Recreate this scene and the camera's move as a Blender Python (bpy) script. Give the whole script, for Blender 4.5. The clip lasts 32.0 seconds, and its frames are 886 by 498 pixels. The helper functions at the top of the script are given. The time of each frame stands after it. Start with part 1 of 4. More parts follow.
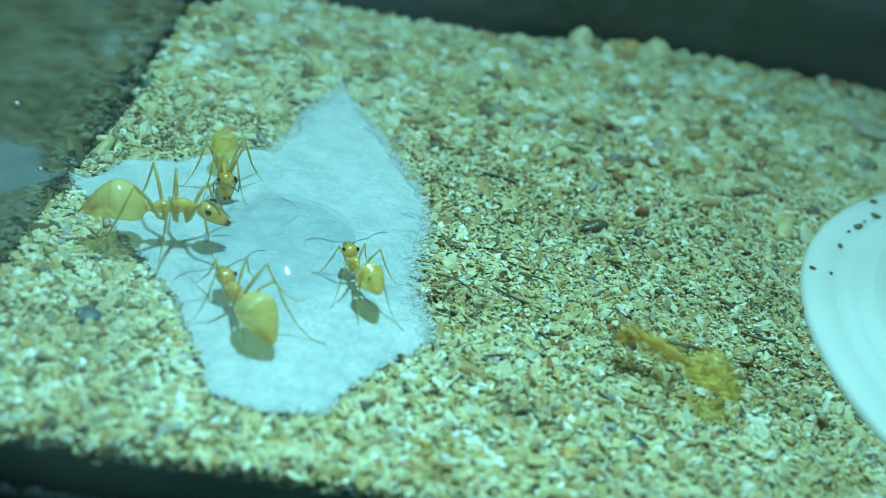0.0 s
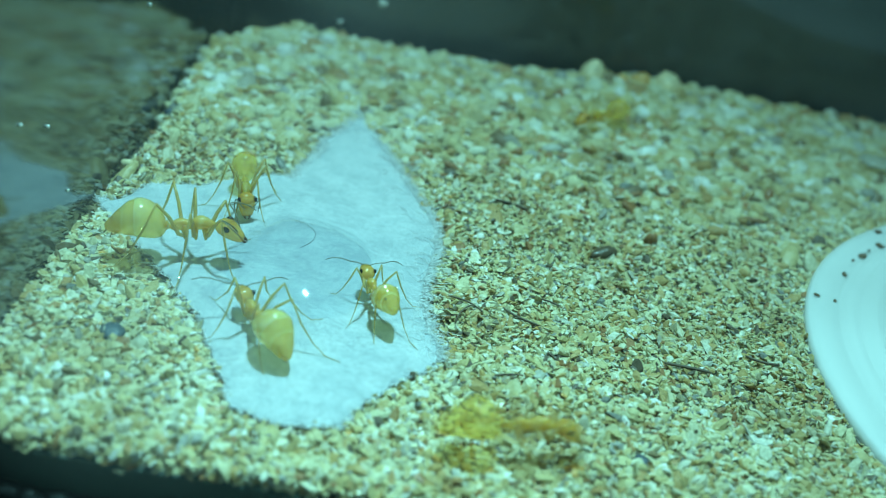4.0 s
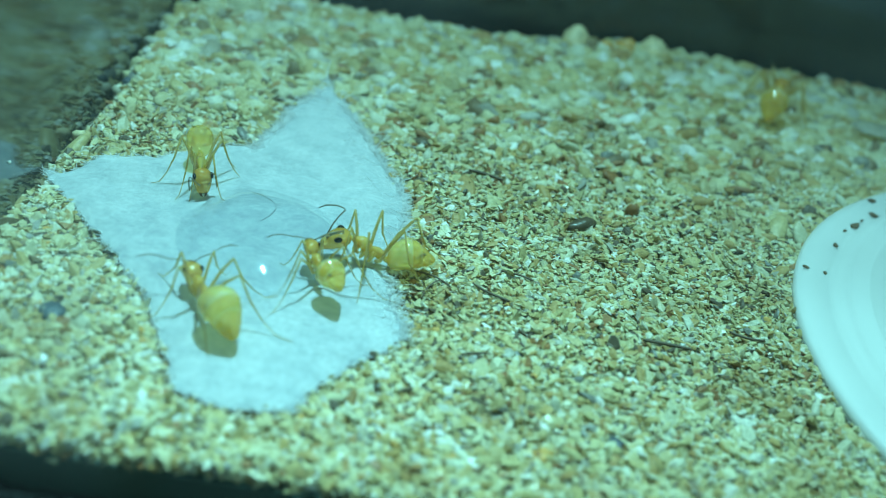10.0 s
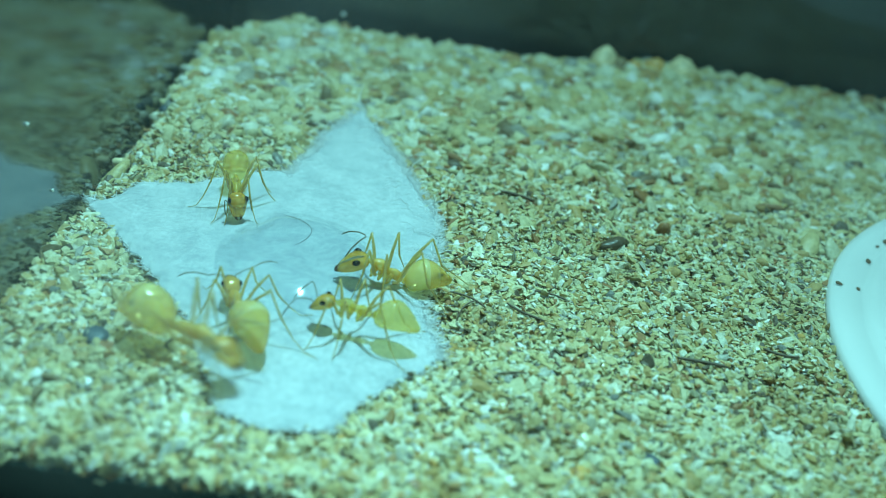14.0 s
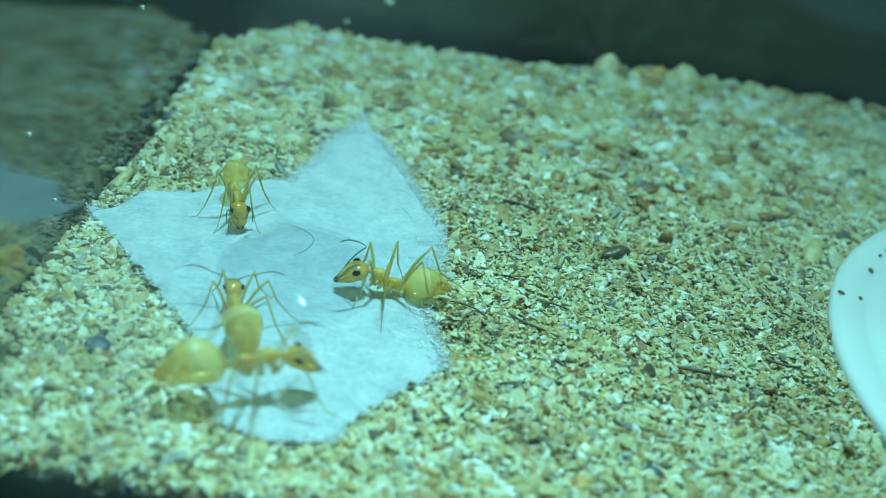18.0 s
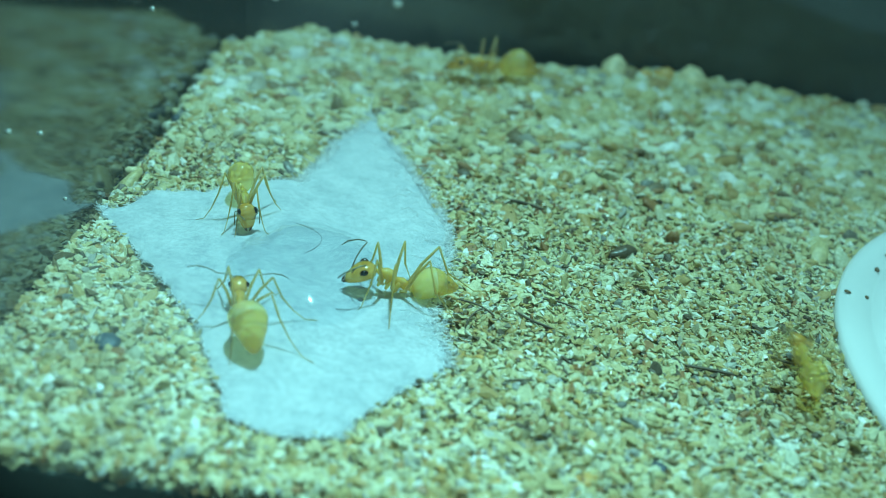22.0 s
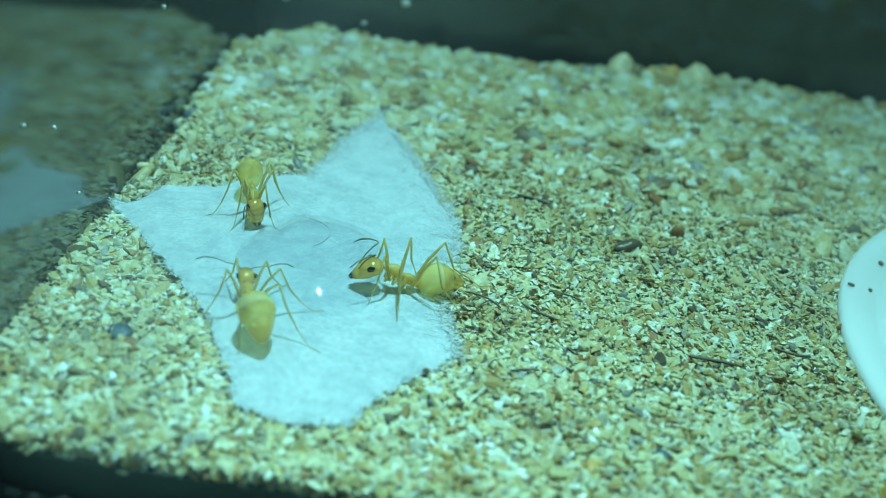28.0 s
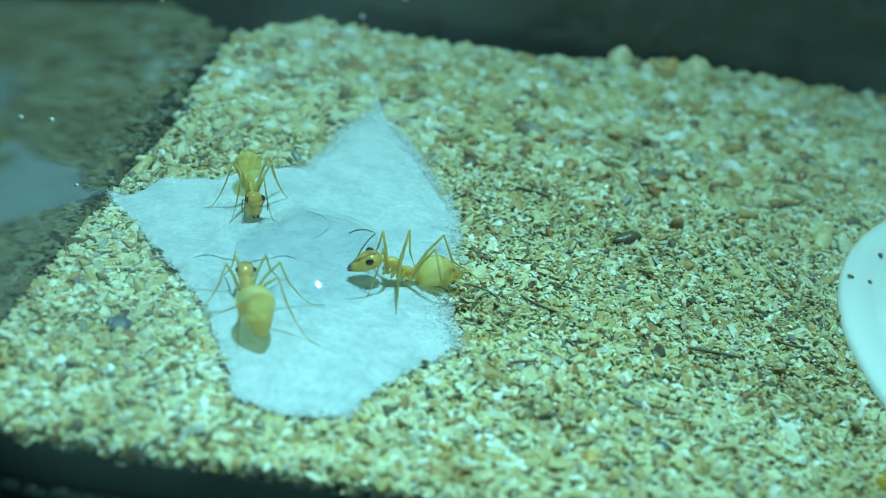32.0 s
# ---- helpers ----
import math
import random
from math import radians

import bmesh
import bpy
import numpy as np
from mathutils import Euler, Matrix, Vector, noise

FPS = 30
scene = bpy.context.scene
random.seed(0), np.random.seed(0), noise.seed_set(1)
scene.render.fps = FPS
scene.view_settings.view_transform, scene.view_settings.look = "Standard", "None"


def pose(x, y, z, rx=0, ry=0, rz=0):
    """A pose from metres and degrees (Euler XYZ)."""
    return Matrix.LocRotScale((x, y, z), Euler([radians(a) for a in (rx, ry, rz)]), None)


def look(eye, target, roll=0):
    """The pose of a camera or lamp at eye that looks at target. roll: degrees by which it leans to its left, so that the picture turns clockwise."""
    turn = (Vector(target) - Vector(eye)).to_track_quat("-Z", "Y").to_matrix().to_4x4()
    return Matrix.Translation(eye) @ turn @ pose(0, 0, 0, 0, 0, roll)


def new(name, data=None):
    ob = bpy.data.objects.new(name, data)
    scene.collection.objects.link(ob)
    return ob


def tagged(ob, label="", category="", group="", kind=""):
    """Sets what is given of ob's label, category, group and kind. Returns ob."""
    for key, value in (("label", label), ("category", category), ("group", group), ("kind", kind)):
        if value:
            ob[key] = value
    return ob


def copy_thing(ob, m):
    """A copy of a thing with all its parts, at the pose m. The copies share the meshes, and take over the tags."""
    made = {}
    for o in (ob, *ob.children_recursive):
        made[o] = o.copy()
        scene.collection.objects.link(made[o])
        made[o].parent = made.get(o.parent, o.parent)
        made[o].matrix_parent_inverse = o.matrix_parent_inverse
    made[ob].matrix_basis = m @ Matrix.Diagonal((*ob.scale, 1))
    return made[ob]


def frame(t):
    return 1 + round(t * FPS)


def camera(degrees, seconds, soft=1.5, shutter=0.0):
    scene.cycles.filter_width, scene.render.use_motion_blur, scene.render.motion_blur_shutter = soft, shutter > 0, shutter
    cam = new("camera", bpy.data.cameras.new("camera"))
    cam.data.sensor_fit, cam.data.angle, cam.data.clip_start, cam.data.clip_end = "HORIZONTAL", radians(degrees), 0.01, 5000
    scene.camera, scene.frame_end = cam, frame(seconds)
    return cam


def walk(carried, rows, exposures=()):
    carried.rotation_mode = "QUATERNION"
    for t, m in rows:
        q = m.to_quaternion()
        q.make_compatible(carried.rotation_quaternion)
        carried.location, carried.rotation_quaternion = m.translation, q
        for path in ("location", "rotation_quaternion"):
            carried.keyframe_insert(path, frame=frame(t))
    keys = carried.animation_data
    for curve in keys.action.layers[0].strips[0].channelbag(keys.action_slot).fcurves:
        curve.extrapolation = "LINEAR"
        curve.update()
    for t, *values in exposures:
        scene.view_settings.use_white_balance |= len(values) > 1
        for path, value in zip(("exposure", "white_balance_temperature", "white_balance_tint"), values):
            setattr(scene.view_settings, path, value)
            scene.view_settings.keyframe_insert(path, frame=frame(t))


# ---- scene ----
# A glass ant box seen close up: lengths below are in millimetres, turned into metres by MM.
MM = 0.001
cam = camera(42.12, 32.0, soft=0.75, shutter=0.5)
cam.data.dof.use_dof = True
cam.data.dof.focus_distance = 70 * MM
cam.data.dof.aperture_fstop = 39.0

# seconds; eye in mm; yaw to the left, pitch up and roll in degrees
PATH = [
    (0, -2.22, -63.54, 37.34, -3.354, -31.622, 11.320),
    (0.5, -2.15, -63.89, 37.14, -2.964, -31.604, 11.113),
    (1, -2.26, -64.37, 36.83, -2.628, -31.524, 11.028),
    (1.5, -2.42, -64.20, 36.52, -2.223, -31.495, 11.074),
    (2, -2.40, -64.78, 36.54, -1.975, -31.707, 11.155),
    (2.5, -2.58, -65.59, 37.36, -1.947, -31.344, 11.233),
    (3, -2.70, -65.73, 37.45, -1.858, -30.933, 11.299),
    (3.5, -2.61, -65.58, 37.58, -1.950, -30.688, 11.306),
    (5.5, -0.08, -65.72, 38.83, -3.040, -28.443, 11.383),
    (6, 0.25, -64.64, 36.61, -2.753, -28.951, 11.041),
    (6.5, 0.17, -64.53, 35.70, -2.265, -29.399, 10.790),
    (7, -0.31, -64.64, 35.33, -1.921, -29.671, 10.637),
    (7.5, -0.40, -64.73, 35.07, -1.935, -29.808, 10.726),
    (8, -0.58, -64.00, 35.19, -1.746, -29.857, 10.726),
    (8.5, 0.08, -64.41, 35.50, -2.223, -30.066, 10.905),
    (9, 0.71, -64.30, 35.84, -2.629, -30.508, 11.072),
    (9.5, 0.65, -63.45, 36.01, -2.645, -30.765, 11.085),
    (10, 0.09, -62.36, 36.00, -2.320, -31.190, 10.902),
    (10.5, -0.59, -61.43, 35.93, -1.931, -31.664, 10.717),
    (11, -0.84, -60.84, 35.97, -1.629, -31.815, 10.456),
    (11.5, -0.92, -61.82, 35.79, -1.544, -32.015, 10.299),
    (12, -0.40, -62.77, 35.92, -1.504, -31.802, 10.045),
    (12.5, -0.53, -62.56, 36.31, -1.234, -31.196, 9.834),
    (13, -0.37, -62.77, 36.35, -1.060, -30.835, 9.631),
    (13.5, -0.22, -62.97, 36.48, -0.716, -30.601, 9.388),
    (14, -0.28, -63.10, 36.40, -0.496, -30.416, 9.252),
    (14.5, -0.39, -63.09, 36.37, -0.480, -30.402, 9.273),
    (16.5, -0.02, -62.86, 36.60, -0.313, -30.354, 9.138),
    (17, 0.02, -62.93, 36.56, -0.208, -30.263, 9.090),
    (17.5, -0.02, -62.84, 36.64, -0.168, -30.275, 9.038),
    (18, -0.05, -62.98, 36.73, -0.105, -30.258, 9.075),
    (18.5, -0.01, -63.06, 36.70, -0.022, -30.239, 9.023),
    (19, -0.00, -63.09, 36.72, 0.000, -30.199, 9.000),
    (19.5, -0.04, -63.11, 36.68, 0.046, -30.234, 9.021),
    (20, -0.03, -63.18, 36.65, 0.080, -30.175, 8.977),
    (20.5, 0.06, -63.22, 36.63, 0.204, -30.173, 8.864),
    (21, 0.02, -63.45, 36.61, 0.191, -30.135, 8.881),
    (21.5, 0.04, -63.46, 36.61, 0.320, -30.102, 8.789),
    (22, 0.01, -63.50, 36.61, 0.369, -30.071, 8.862),
    (22.5, 0.03, -63.67, 36.62, 0.344, -30.088, 8.886),
    (23, 0.06, -63.85, 36.42, 0.497, -30.250, 8.786),
    (23.5, 0.11, -64.00, 36.39, 0.588, -30.138, 8.744),
    (24, 0.02, -64.06, 36.53, 0.684, -30.179, 8.717),
    (24.5, 0.06, -64.14, 36.43, 0.792, -30.164, 8.610),
    (25, 0.08, -64.19, 36.43, 0.755, -30.142, 8.596),
    (25.5, 0.19, -64.15, 36.41, 0.838, -30.024, 8.533),
    (27.5, 0.29, -64.49, 36.41, 0.968, -29.938, 8.506),
    (28, 0.36, -64.62, 36.54, 1.028, -29.957, 8.479),
    (28.5, 0.36, -64.55, 36.33, 1.090, -29.997, 8.377),
    (29, 0.38, -64.51, 36.21, 1.038, -30.140, 8.403),
    (29.5, 0.40, -64.58, 36.29, 1.017, -30.300, 8.448),
    (30, 0.39, -64.75, 36.25, 0.981, -30.223, 8.445),
    (30.5, 0.39, -64.72, 36.30, 0.956, -30.122, 8.442),
    (31, 0.43, -64.72, 36.42, 0.980, -30.078, 8.421),
    (31.5, 0.48, -64.66, 36.32, 0.989, -29.986, 8.397),
    (32, 0.47, -64.65, 36.30, 1.000, -30.150, 8.394),
]


def eye_pose(x, y, z, yaw, pitch, roll):
    a, b = radians(yaw), radians(pitch)
    ahead = Vector((-math.sin(a) * math.cos(b), math.cos(a) * math.cos(b), math.sin(b)))
    eye = Vector((x, y, z)) * MM
    return look(eye, eye + ahead, roll)


walk(cam, [(t, eye_pose(*row)) for t, *row in PATH], exposures=[(0.0, 0.0), (32.0, 0.0)])

# ---- light: one cool LED lamp over the box, in a dark room ----
world = bpy.data.worlds.new("room")
scene.world = world
world.use_nodes = True
world.node_tree.nodes["Background"].inputs[0].default_value = (0.30, 0.80, 0.85, 1)
world.node_tree.nodes["Background"].inputs[1].default_value = 0.28

lamp_data = bpy.data.lights.new("lamp", "AREA")
lamp_data.shape, lamp_data.size = "DISK", 14 * MM
lamp_data.energy = 0.0512
lamp_data.color = (0.350, 0.95, 0.995)
lamp_data.spread = radians(52)
lamp = new("led_lamp", lamp_data)
lamp.matrix_world = look(Vector((-6, 26, 190)) * MM, Vector((-3, -22, 0)) * MM)


# ---- materials ----
def material(name, rough=0.5, metallic=0.0, spec=0.5):
    m = bpy.data.materials.new(name)
    m.use_nodes = True
    b = m.node_tree.nodes["Principled BSDF"]
    b.inputs["Roughness"].default_value = rough
    b.inputs["Metallic"].default_value = metallic
    b.inputs["Specular IOR Level"].default_value = spec
    return m, m.node_tree, b


def link(tree, a, b):
    tree.links.new(a, b)


def ramp(tree, fac, stops, mode="LINEAR"):
    r = tree.nodes.new("ShaderNodeValToRGB")
    r.color_ramp.interpolation = mode
    els = r.color_ramp.elements
    els[0].position, els[0].color = stops[0][0], (*stops[0][1], 1)
    els[1].position, els[1].color = stops[-1][0], (*stops[-1][1], 1)
    for p, c in stops[1:-1]:
        e = els.new(p)
        e.color = (*c, 1)
    link(tree, fac, r.inputs[0])
    return r.outputs[0]


def noise_tex(tree, scale, detail=3.0, rough=0.5):
    c = tree.nodes.new("ShaderNodeTexCoord")
    n = tree.nodes.new("ShaderNodeTexNoise")
    n.inputs["Scale"].default_value = scale
    n.inputs["Detail"].default_value = detail
    n.inputs["Roughness"].default_value = rough
    link(tree, c.outputs["Object"], n.inputs["Vector"])
    return n.outputs["Fac"]


def mix(tree, fac, a, b, kind="MIX"):
    m = tree.nodes.new("ShaderNodeMix")
    m.data_type, m.blend_type = "RGBA", kind
    for socket, value in ((m.inputs[0], fac), (m.inputs[6], a), (m.inputs[7], b)):
        if isinstance(value, (int, float)):
            socket.default_value = value
        elif isinstance(value, tuple):
            socket.default_value = (*value, 1)
        else:
            link(tree, value, socket)
    return m.outputs[2]


def bump(tree, b, height, strength, distance):
    n = tree.nodes.new("ShaderNodeBump")
    n.inputs["Strength"].default_value = strength
    n.inputs["Distance"].default_value = distance
    link(tree, height, n.inputs["Height"])
    link(tree, n.outputs[0], b.inputs["Normal"])


def simple(name, color, rough=0.5, spec=0.5, vary=0.15, scale=900.0, relief=0.15):
    m, t, b = material(name, rough, 0.0, spec)
    n = noise_tex(t, scale)
    dark = tuple(c * (1 - vary) for c in color)
    light = tuple(min(1.0, c * (1 + vary)) for c in color)
    link(t, ramp(t, n, [(0.3, dark), (0.7, light)]), b.inputs["Base Color"])
    if relief:
        bump(t, b, n, relief, 0.0001)
    return m


def sand_material(name, stops):
    m, t, b = material(name, 0.42)
    geo = t.nodes.new("ShaderNodeNewGeometry")
    base = ramp(t, geo.outputs["Random Per Island"], stops, "CONSTANT")
    n = noise_tex(t, 2600.0, 4.0)
    base = mix(t, 0.6, base, ramp(t, noise_tex(t, 210.0, 3.0, 0.6), [(0.34, (0.62, 0.50, 0.34)), (0.52, (1, 1, 1))]), "MULTIPLY")
    base = mix(t, 0.8, base, ramp(t, noise_tex(t, 5200.0, 4.0, 0.7), [(0.3, (0.58, 0.54, 0.46)), (0.62, (1, 1, 1))]), "MULTIPLY")
    link(t, base, b.inputs["Base Color"])
    twin = t.nodes.new("ShaderNodeMath")
    twin.operation, twin.inputs[1].default_value = "MULTIPLY", 37.7
    wrap = t.nodes.new("ShaderNodeMath")
    wrap.operation = "FRACT"
    link(t, geo.outputs["Random Per Island"], twin.inputs[0])
    link(t, twin.outputs[0], wrap.inputs[0])
    link(t, ramp(t, wrap.outputs[0], [(0.0, (0.24,) * 3), (0.12, (0.45,) * 3), (1.0, (0.8,) * 3)]), b.inputs["Roughness"])
    bump(t, b, n, 0.5, 0.0001)
    return m


def tissue_material():
    m, t, b = material("tissue", 0.85, 0.0, 0.2)
    fine, broad = noise_tex(t, 3800.0, 5.0, 0.7), noise_tex(t, 260.0, 2.0)
    a = ramp(t, fine, [(0.25, (0.41, 0.44, 0.46)), (0.6, (0.60, 0.64, 0.66))])
    dry = mix(t, 0.3, a, ramp(t, broad, [(0.35, (0.78, 0.80, 0.82)), (0.65, (1, 1, 1))]), "MULTIPLY")
    dry = mix(t, 0.6, dry, ramp(t, noise_tex(t, 800.0, 4.0, 0.65), [(0.36, (0.66, 0.70, 0.74)), (0.6, (1, 1, 1))]), "MULTIPLY")
    # soaked patch round the water drop, and the damp arm of the tissue
    c, away = t.nodes.new("ShaderNodeTexCoord"), t.nodes.new("ShaderNodeVectorMath")
    away.operation, away.inputs[1].default_value = "DISTANCE", (-9.5 * MM, -6.0 * MM, 0.5 * MM)
    link(t, c.outputs["Object"], away.inputs[0])
    reach, wobble = t.nodes.new("ShaderNodeMath"), t.nodes.new("ShaderNodeMath")
    reach.operation, reach.inputs[1].default_value = "MULTIPLY", 1 / (14 * MM)
    wobble.operation = "MULTIPLY_ADD"
    wobble.inputs[1].default_value = 0.25
    link(t, away.outputs["Value"], reach.inputs[0])
    link(t, noise_tex(t, 300.0, 3.0), wobble.inputs[0])
    link(t, reach.outputs[0], wobble.inputs[2])
    link(t, mix(t, 1.0, dry, ramp(t, wobble.outputs[0], [(0.42, (0.86, 0.88, 0.90)), (0.70, (0.95, 0.955, 0.96)), (0.95, (1, 1, 1))]), "MULTIPLY"), b.inputs["Base Color"])
    bump(t, b, fine, 0.35, 0.0001)
    b.inputs["Subsurface Weight"].default_value = 0.4
    b.inputs["Subsurface Radius"].default_value = (1.0, 1.0, 1.0)
    b.inputs["Subsurface Scale"].default_value = 1.0 * MM
    return m


def fibre_material():
    """Thin paper fibres: light shines through them as well as off them."""
    m, t, b = material("fibre", 0.8, 0.0, 0.2)
    n = noise_tex(t, 900.0)
    link(t, ramp(t, n, [(0.3, (0.84, 0.84, 0.84)), (0.7, (0.93, 0.93, 0.93))]), b.inputs["Base Color"])
    glow, both = t.nodes.new("ShaderNodeBsdfTranslucent"), t.nodes.new("ShaderNodeMixShader")
    glow.inputs["Color"].default_value = (0.92, 0.92, 0.92, 1)
    both.inputs[0].default_value = 0.5
    link(t, b.outputs[0], both.inputs[1])
    link(t, glow.outputs[0], both.inputs[2])
    link(t, both.outputs[0], t.nodes["Material Output"].inputs["Surface"])
    return m


def amber(name, color, deep, rough=0.22, sss=0.45, clear=0.12, bands=()):
    """Waxy, partly see-through shell; bands: stops of colour along the body from its front."""
    m, t, b = material(name, rough)
    n = noise_tex(t, 1500.0, 3.0)
    tone = ramp(t, n, [(0.3, deep), (0.72, color)])
    if bands:
        c, s, k = t.nodes.new("ShaderNodeTexCoord"), t.nodes.new("ShaderNodeSeparateXYZ"), t.nodes.new("ShaderNodeMath")
        k.operation, k.inputs[1].default_value = "MULTIPLY", -1 / (4.0 * MM)
        link(t, c.outputs["Object"], s.inputs[0])
        link(t, s.outputs[0], k.inputs[0])
        tone = mix(t, 0.8, tone, ramp(t, k.outputs[0], bands))
    link(t, tone, b.inputs["Base Color"])
    b.inputs["Subsurface Weight"].default_value = sss
    b.inputs["Subsurface Radius"].default_value = (1.0, 0.8, 0.3)
    b.inputs["Subsurface Scale"].default_value = 0.9 * MM
    b.inputs["Coat Weight"].default_value = 0.8
    b.inputs["Coat Roughness"].default_value = 0.06
    see, both = t.nodes.new("ShaderNodeBsdfTransparent"), t.nodes.new("ShaderNodeMixShader")
    see.inputs["Color"].default_value = (1.0, 0.90, 0.54, 1)
    both.inputs[0].default_value = clear
    link(t, b.outputs[0], both.inputs[1])
    link(t, see.outputs[0], both.inputs[2])
    link(t, both.outputs[0], t.nodes["Material Output"].inputs["Surface"])
    return m


def water_material():
    """Clear water: lets the tissue through with a slight grey, and mirrors by its gloss."""
    m = bpy.data.materials.new("water")
    m.use_nodes = True
    t = m.node_tree
    t.nodes.remove(t.nodes["Principled BSDF"])
    clear, gloss, add = t.nodes.new("ShaderNodeBsdfTransparent"), t.nodes.new("ShaderNodeBsdfGlossy"), t.nodes.new("ShaderNodeMixShader")
    fres = t.nodes.new("ShaderNodeFresnel")
    fres.inputs["IOR"].default_value = 1.28
    clear.inputs["Color"].default_value = (0.93, 0.948, 0.955, 1)
    gloss.inputs["Roughness"].default_value = 0.03
    link(t, fres.outputs[0], add.inputs[0])
    link(t, clear.outputs[0], add.inputs[1])
    link(t, gloss.outputs[0], add.inputs[2])
    link(t, add.outputs[0], t.nodes["Material Output"].inputs["Surface"])
    return m


def plastic_material():
    m, t, b = material("white_plastic", 0.32)
    n = noise_tex(t, 120.0, 2.0)
    link(t, ramp(t, n, [(0.3, (0.66, 0.66, 0.65)), (0.7, (0.73, 0.73, 0.72))]), b.inputs["Base Color"])
    b.inputs["Subsurface Weight"].default_value = 0.5
    b.inputs["Subsurface Radius"].default_value = (1, 1, 1)
    b.inputs["Subsurface Scale"].default_value = 1.2 * MM
    return m


def clear_plastic():
    """Thin cloudy wall of the cone: lets most light through and scatters the rest."""
    m, t, b = material("cloudy_plastic", 0.3)
    n = noise_tex(t, 120.0, 2.0)
    link(t, ramp(t, n, [(0.3, (0.84, 0.84, 0.83)), (0.7, (0.90, 0.90, 0.89))]), b.inputs["Base Color"])
    glow, see = t.nodes.new("ShaderNodeBsdfTranslucent"), t.nodes.new("ShaderNodeBsdfTransparent")
    thin, both = t.nodes.new("ShaderNodeMixShader"), t.nodes.new("ShaderNodeMixShader")
    glow.inputs["Color"].default_value = (0.92, 0.92, 0.91, 1)
    see.inputs["Color"].default_value = (0.98, 0.98, 0.98, 1)
    thin.inputs[0].default_value, both.inputs[0].default_value = 0.6, 0.20
    link(t, b.outputs[0], thin.inputs[1])
    link(t, glow.outputs[0], thin.inputs[2])
    link(t, thin.outputs[0], both.inputs[1])
    link(t, see.outputs[0], both.inputs[2])
    link(t, both.outputs[0], t.nodes["Material Output"].inputs["Surface"])
    return m


def dark_glass(name, color, rough, spec=0.5, scale=70.0, index=1.6):
    m, t, b = material(name, rough, 0.0, spec)
    n = noise_tex(t, scale, 4.0)
    link(t, ramp(t, n, [(0.3, tuple(c * 0.6 for c in color)), (0.75, color)]), b.inputs["Base Color"])
    b.inputs["IOR"].default_value = index
    return m


# left, low and middle are painted haze that lightens the view; right is a smear
HAZE_LEFT, SMEAR_RIGHT, HAZE_LOW, HAZE_MIDDLE = (-46.0, -0.5, 16.0), (-14.0, -0.5, 19.0), (-43.0, -0.5, 8.0), (-34.0, -0.5, 22.0)


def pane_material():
    """Clear glass with a thin film of dirt, a smear and painted haze: mirrors by its gloss and scatters a little light.
    """
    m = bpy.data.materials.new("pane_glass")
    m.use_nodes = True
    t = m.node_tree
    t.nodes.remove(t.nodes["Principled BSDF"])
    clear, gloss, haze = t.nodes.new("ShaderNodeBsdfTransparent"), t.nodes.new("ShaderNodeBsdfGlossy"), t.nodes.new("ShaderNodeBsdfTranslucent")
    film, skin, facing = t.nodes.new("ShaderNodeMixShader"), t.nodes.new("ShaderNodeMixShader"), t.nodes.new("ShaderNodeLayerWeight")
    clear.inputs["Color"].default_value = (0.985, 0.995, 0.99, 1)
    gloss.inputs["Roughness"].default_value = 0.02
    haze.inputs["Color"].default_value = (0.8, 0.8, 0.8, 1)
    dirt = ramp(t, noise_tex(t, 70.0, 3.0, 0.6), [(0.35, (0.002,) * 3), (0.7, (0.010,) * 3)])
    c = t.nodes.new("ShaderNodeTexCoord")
    # patches added to the dirt film: one smear, three of painted haze
    for at, size, thick in ((HAZE_LEFT, 15.0, 0.028), (SMEAR_RIGHT, 7.0, 0.05), (HAZE_LOW, 11.0, 0.07), (HAZE_MIDDLE, 8.0, 0.045)):
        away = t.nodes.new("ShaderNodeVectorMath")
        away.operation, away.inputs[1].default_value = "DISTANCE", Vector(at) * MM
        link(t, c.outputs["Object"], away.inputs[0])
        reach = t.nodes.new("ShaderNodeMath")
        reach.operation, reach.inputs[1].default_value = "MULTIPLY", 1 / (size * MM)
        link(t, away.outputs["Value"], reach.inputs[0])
        film_patch = mix(t, 1.0, ramp(t, noise_tex(t, 150.0, 4.0, 0.65), [(0.3, (0.25,) * 3), (0.7, (1, 1, 1))]), ramp(t, reach.outputs[0], [(0.2, (thick,) * 3), (1.0, (0, 0, 0))], "EASE"), "MULTIPLY")
        dirt = mix(t, 1.0, dirt, film_patch, "ADD")
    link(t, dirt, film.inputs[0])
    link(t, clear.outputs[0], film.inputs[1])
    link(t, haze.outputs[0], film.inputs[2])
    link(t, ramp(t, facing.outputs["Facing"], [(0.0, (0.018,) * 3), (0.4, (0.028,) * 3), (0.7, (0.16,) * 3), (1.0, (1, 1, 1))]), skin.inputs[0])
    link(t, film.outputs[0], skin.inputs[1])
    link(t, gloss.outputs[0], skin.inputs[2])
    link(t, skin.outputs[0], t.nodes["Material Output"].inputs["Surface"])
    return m


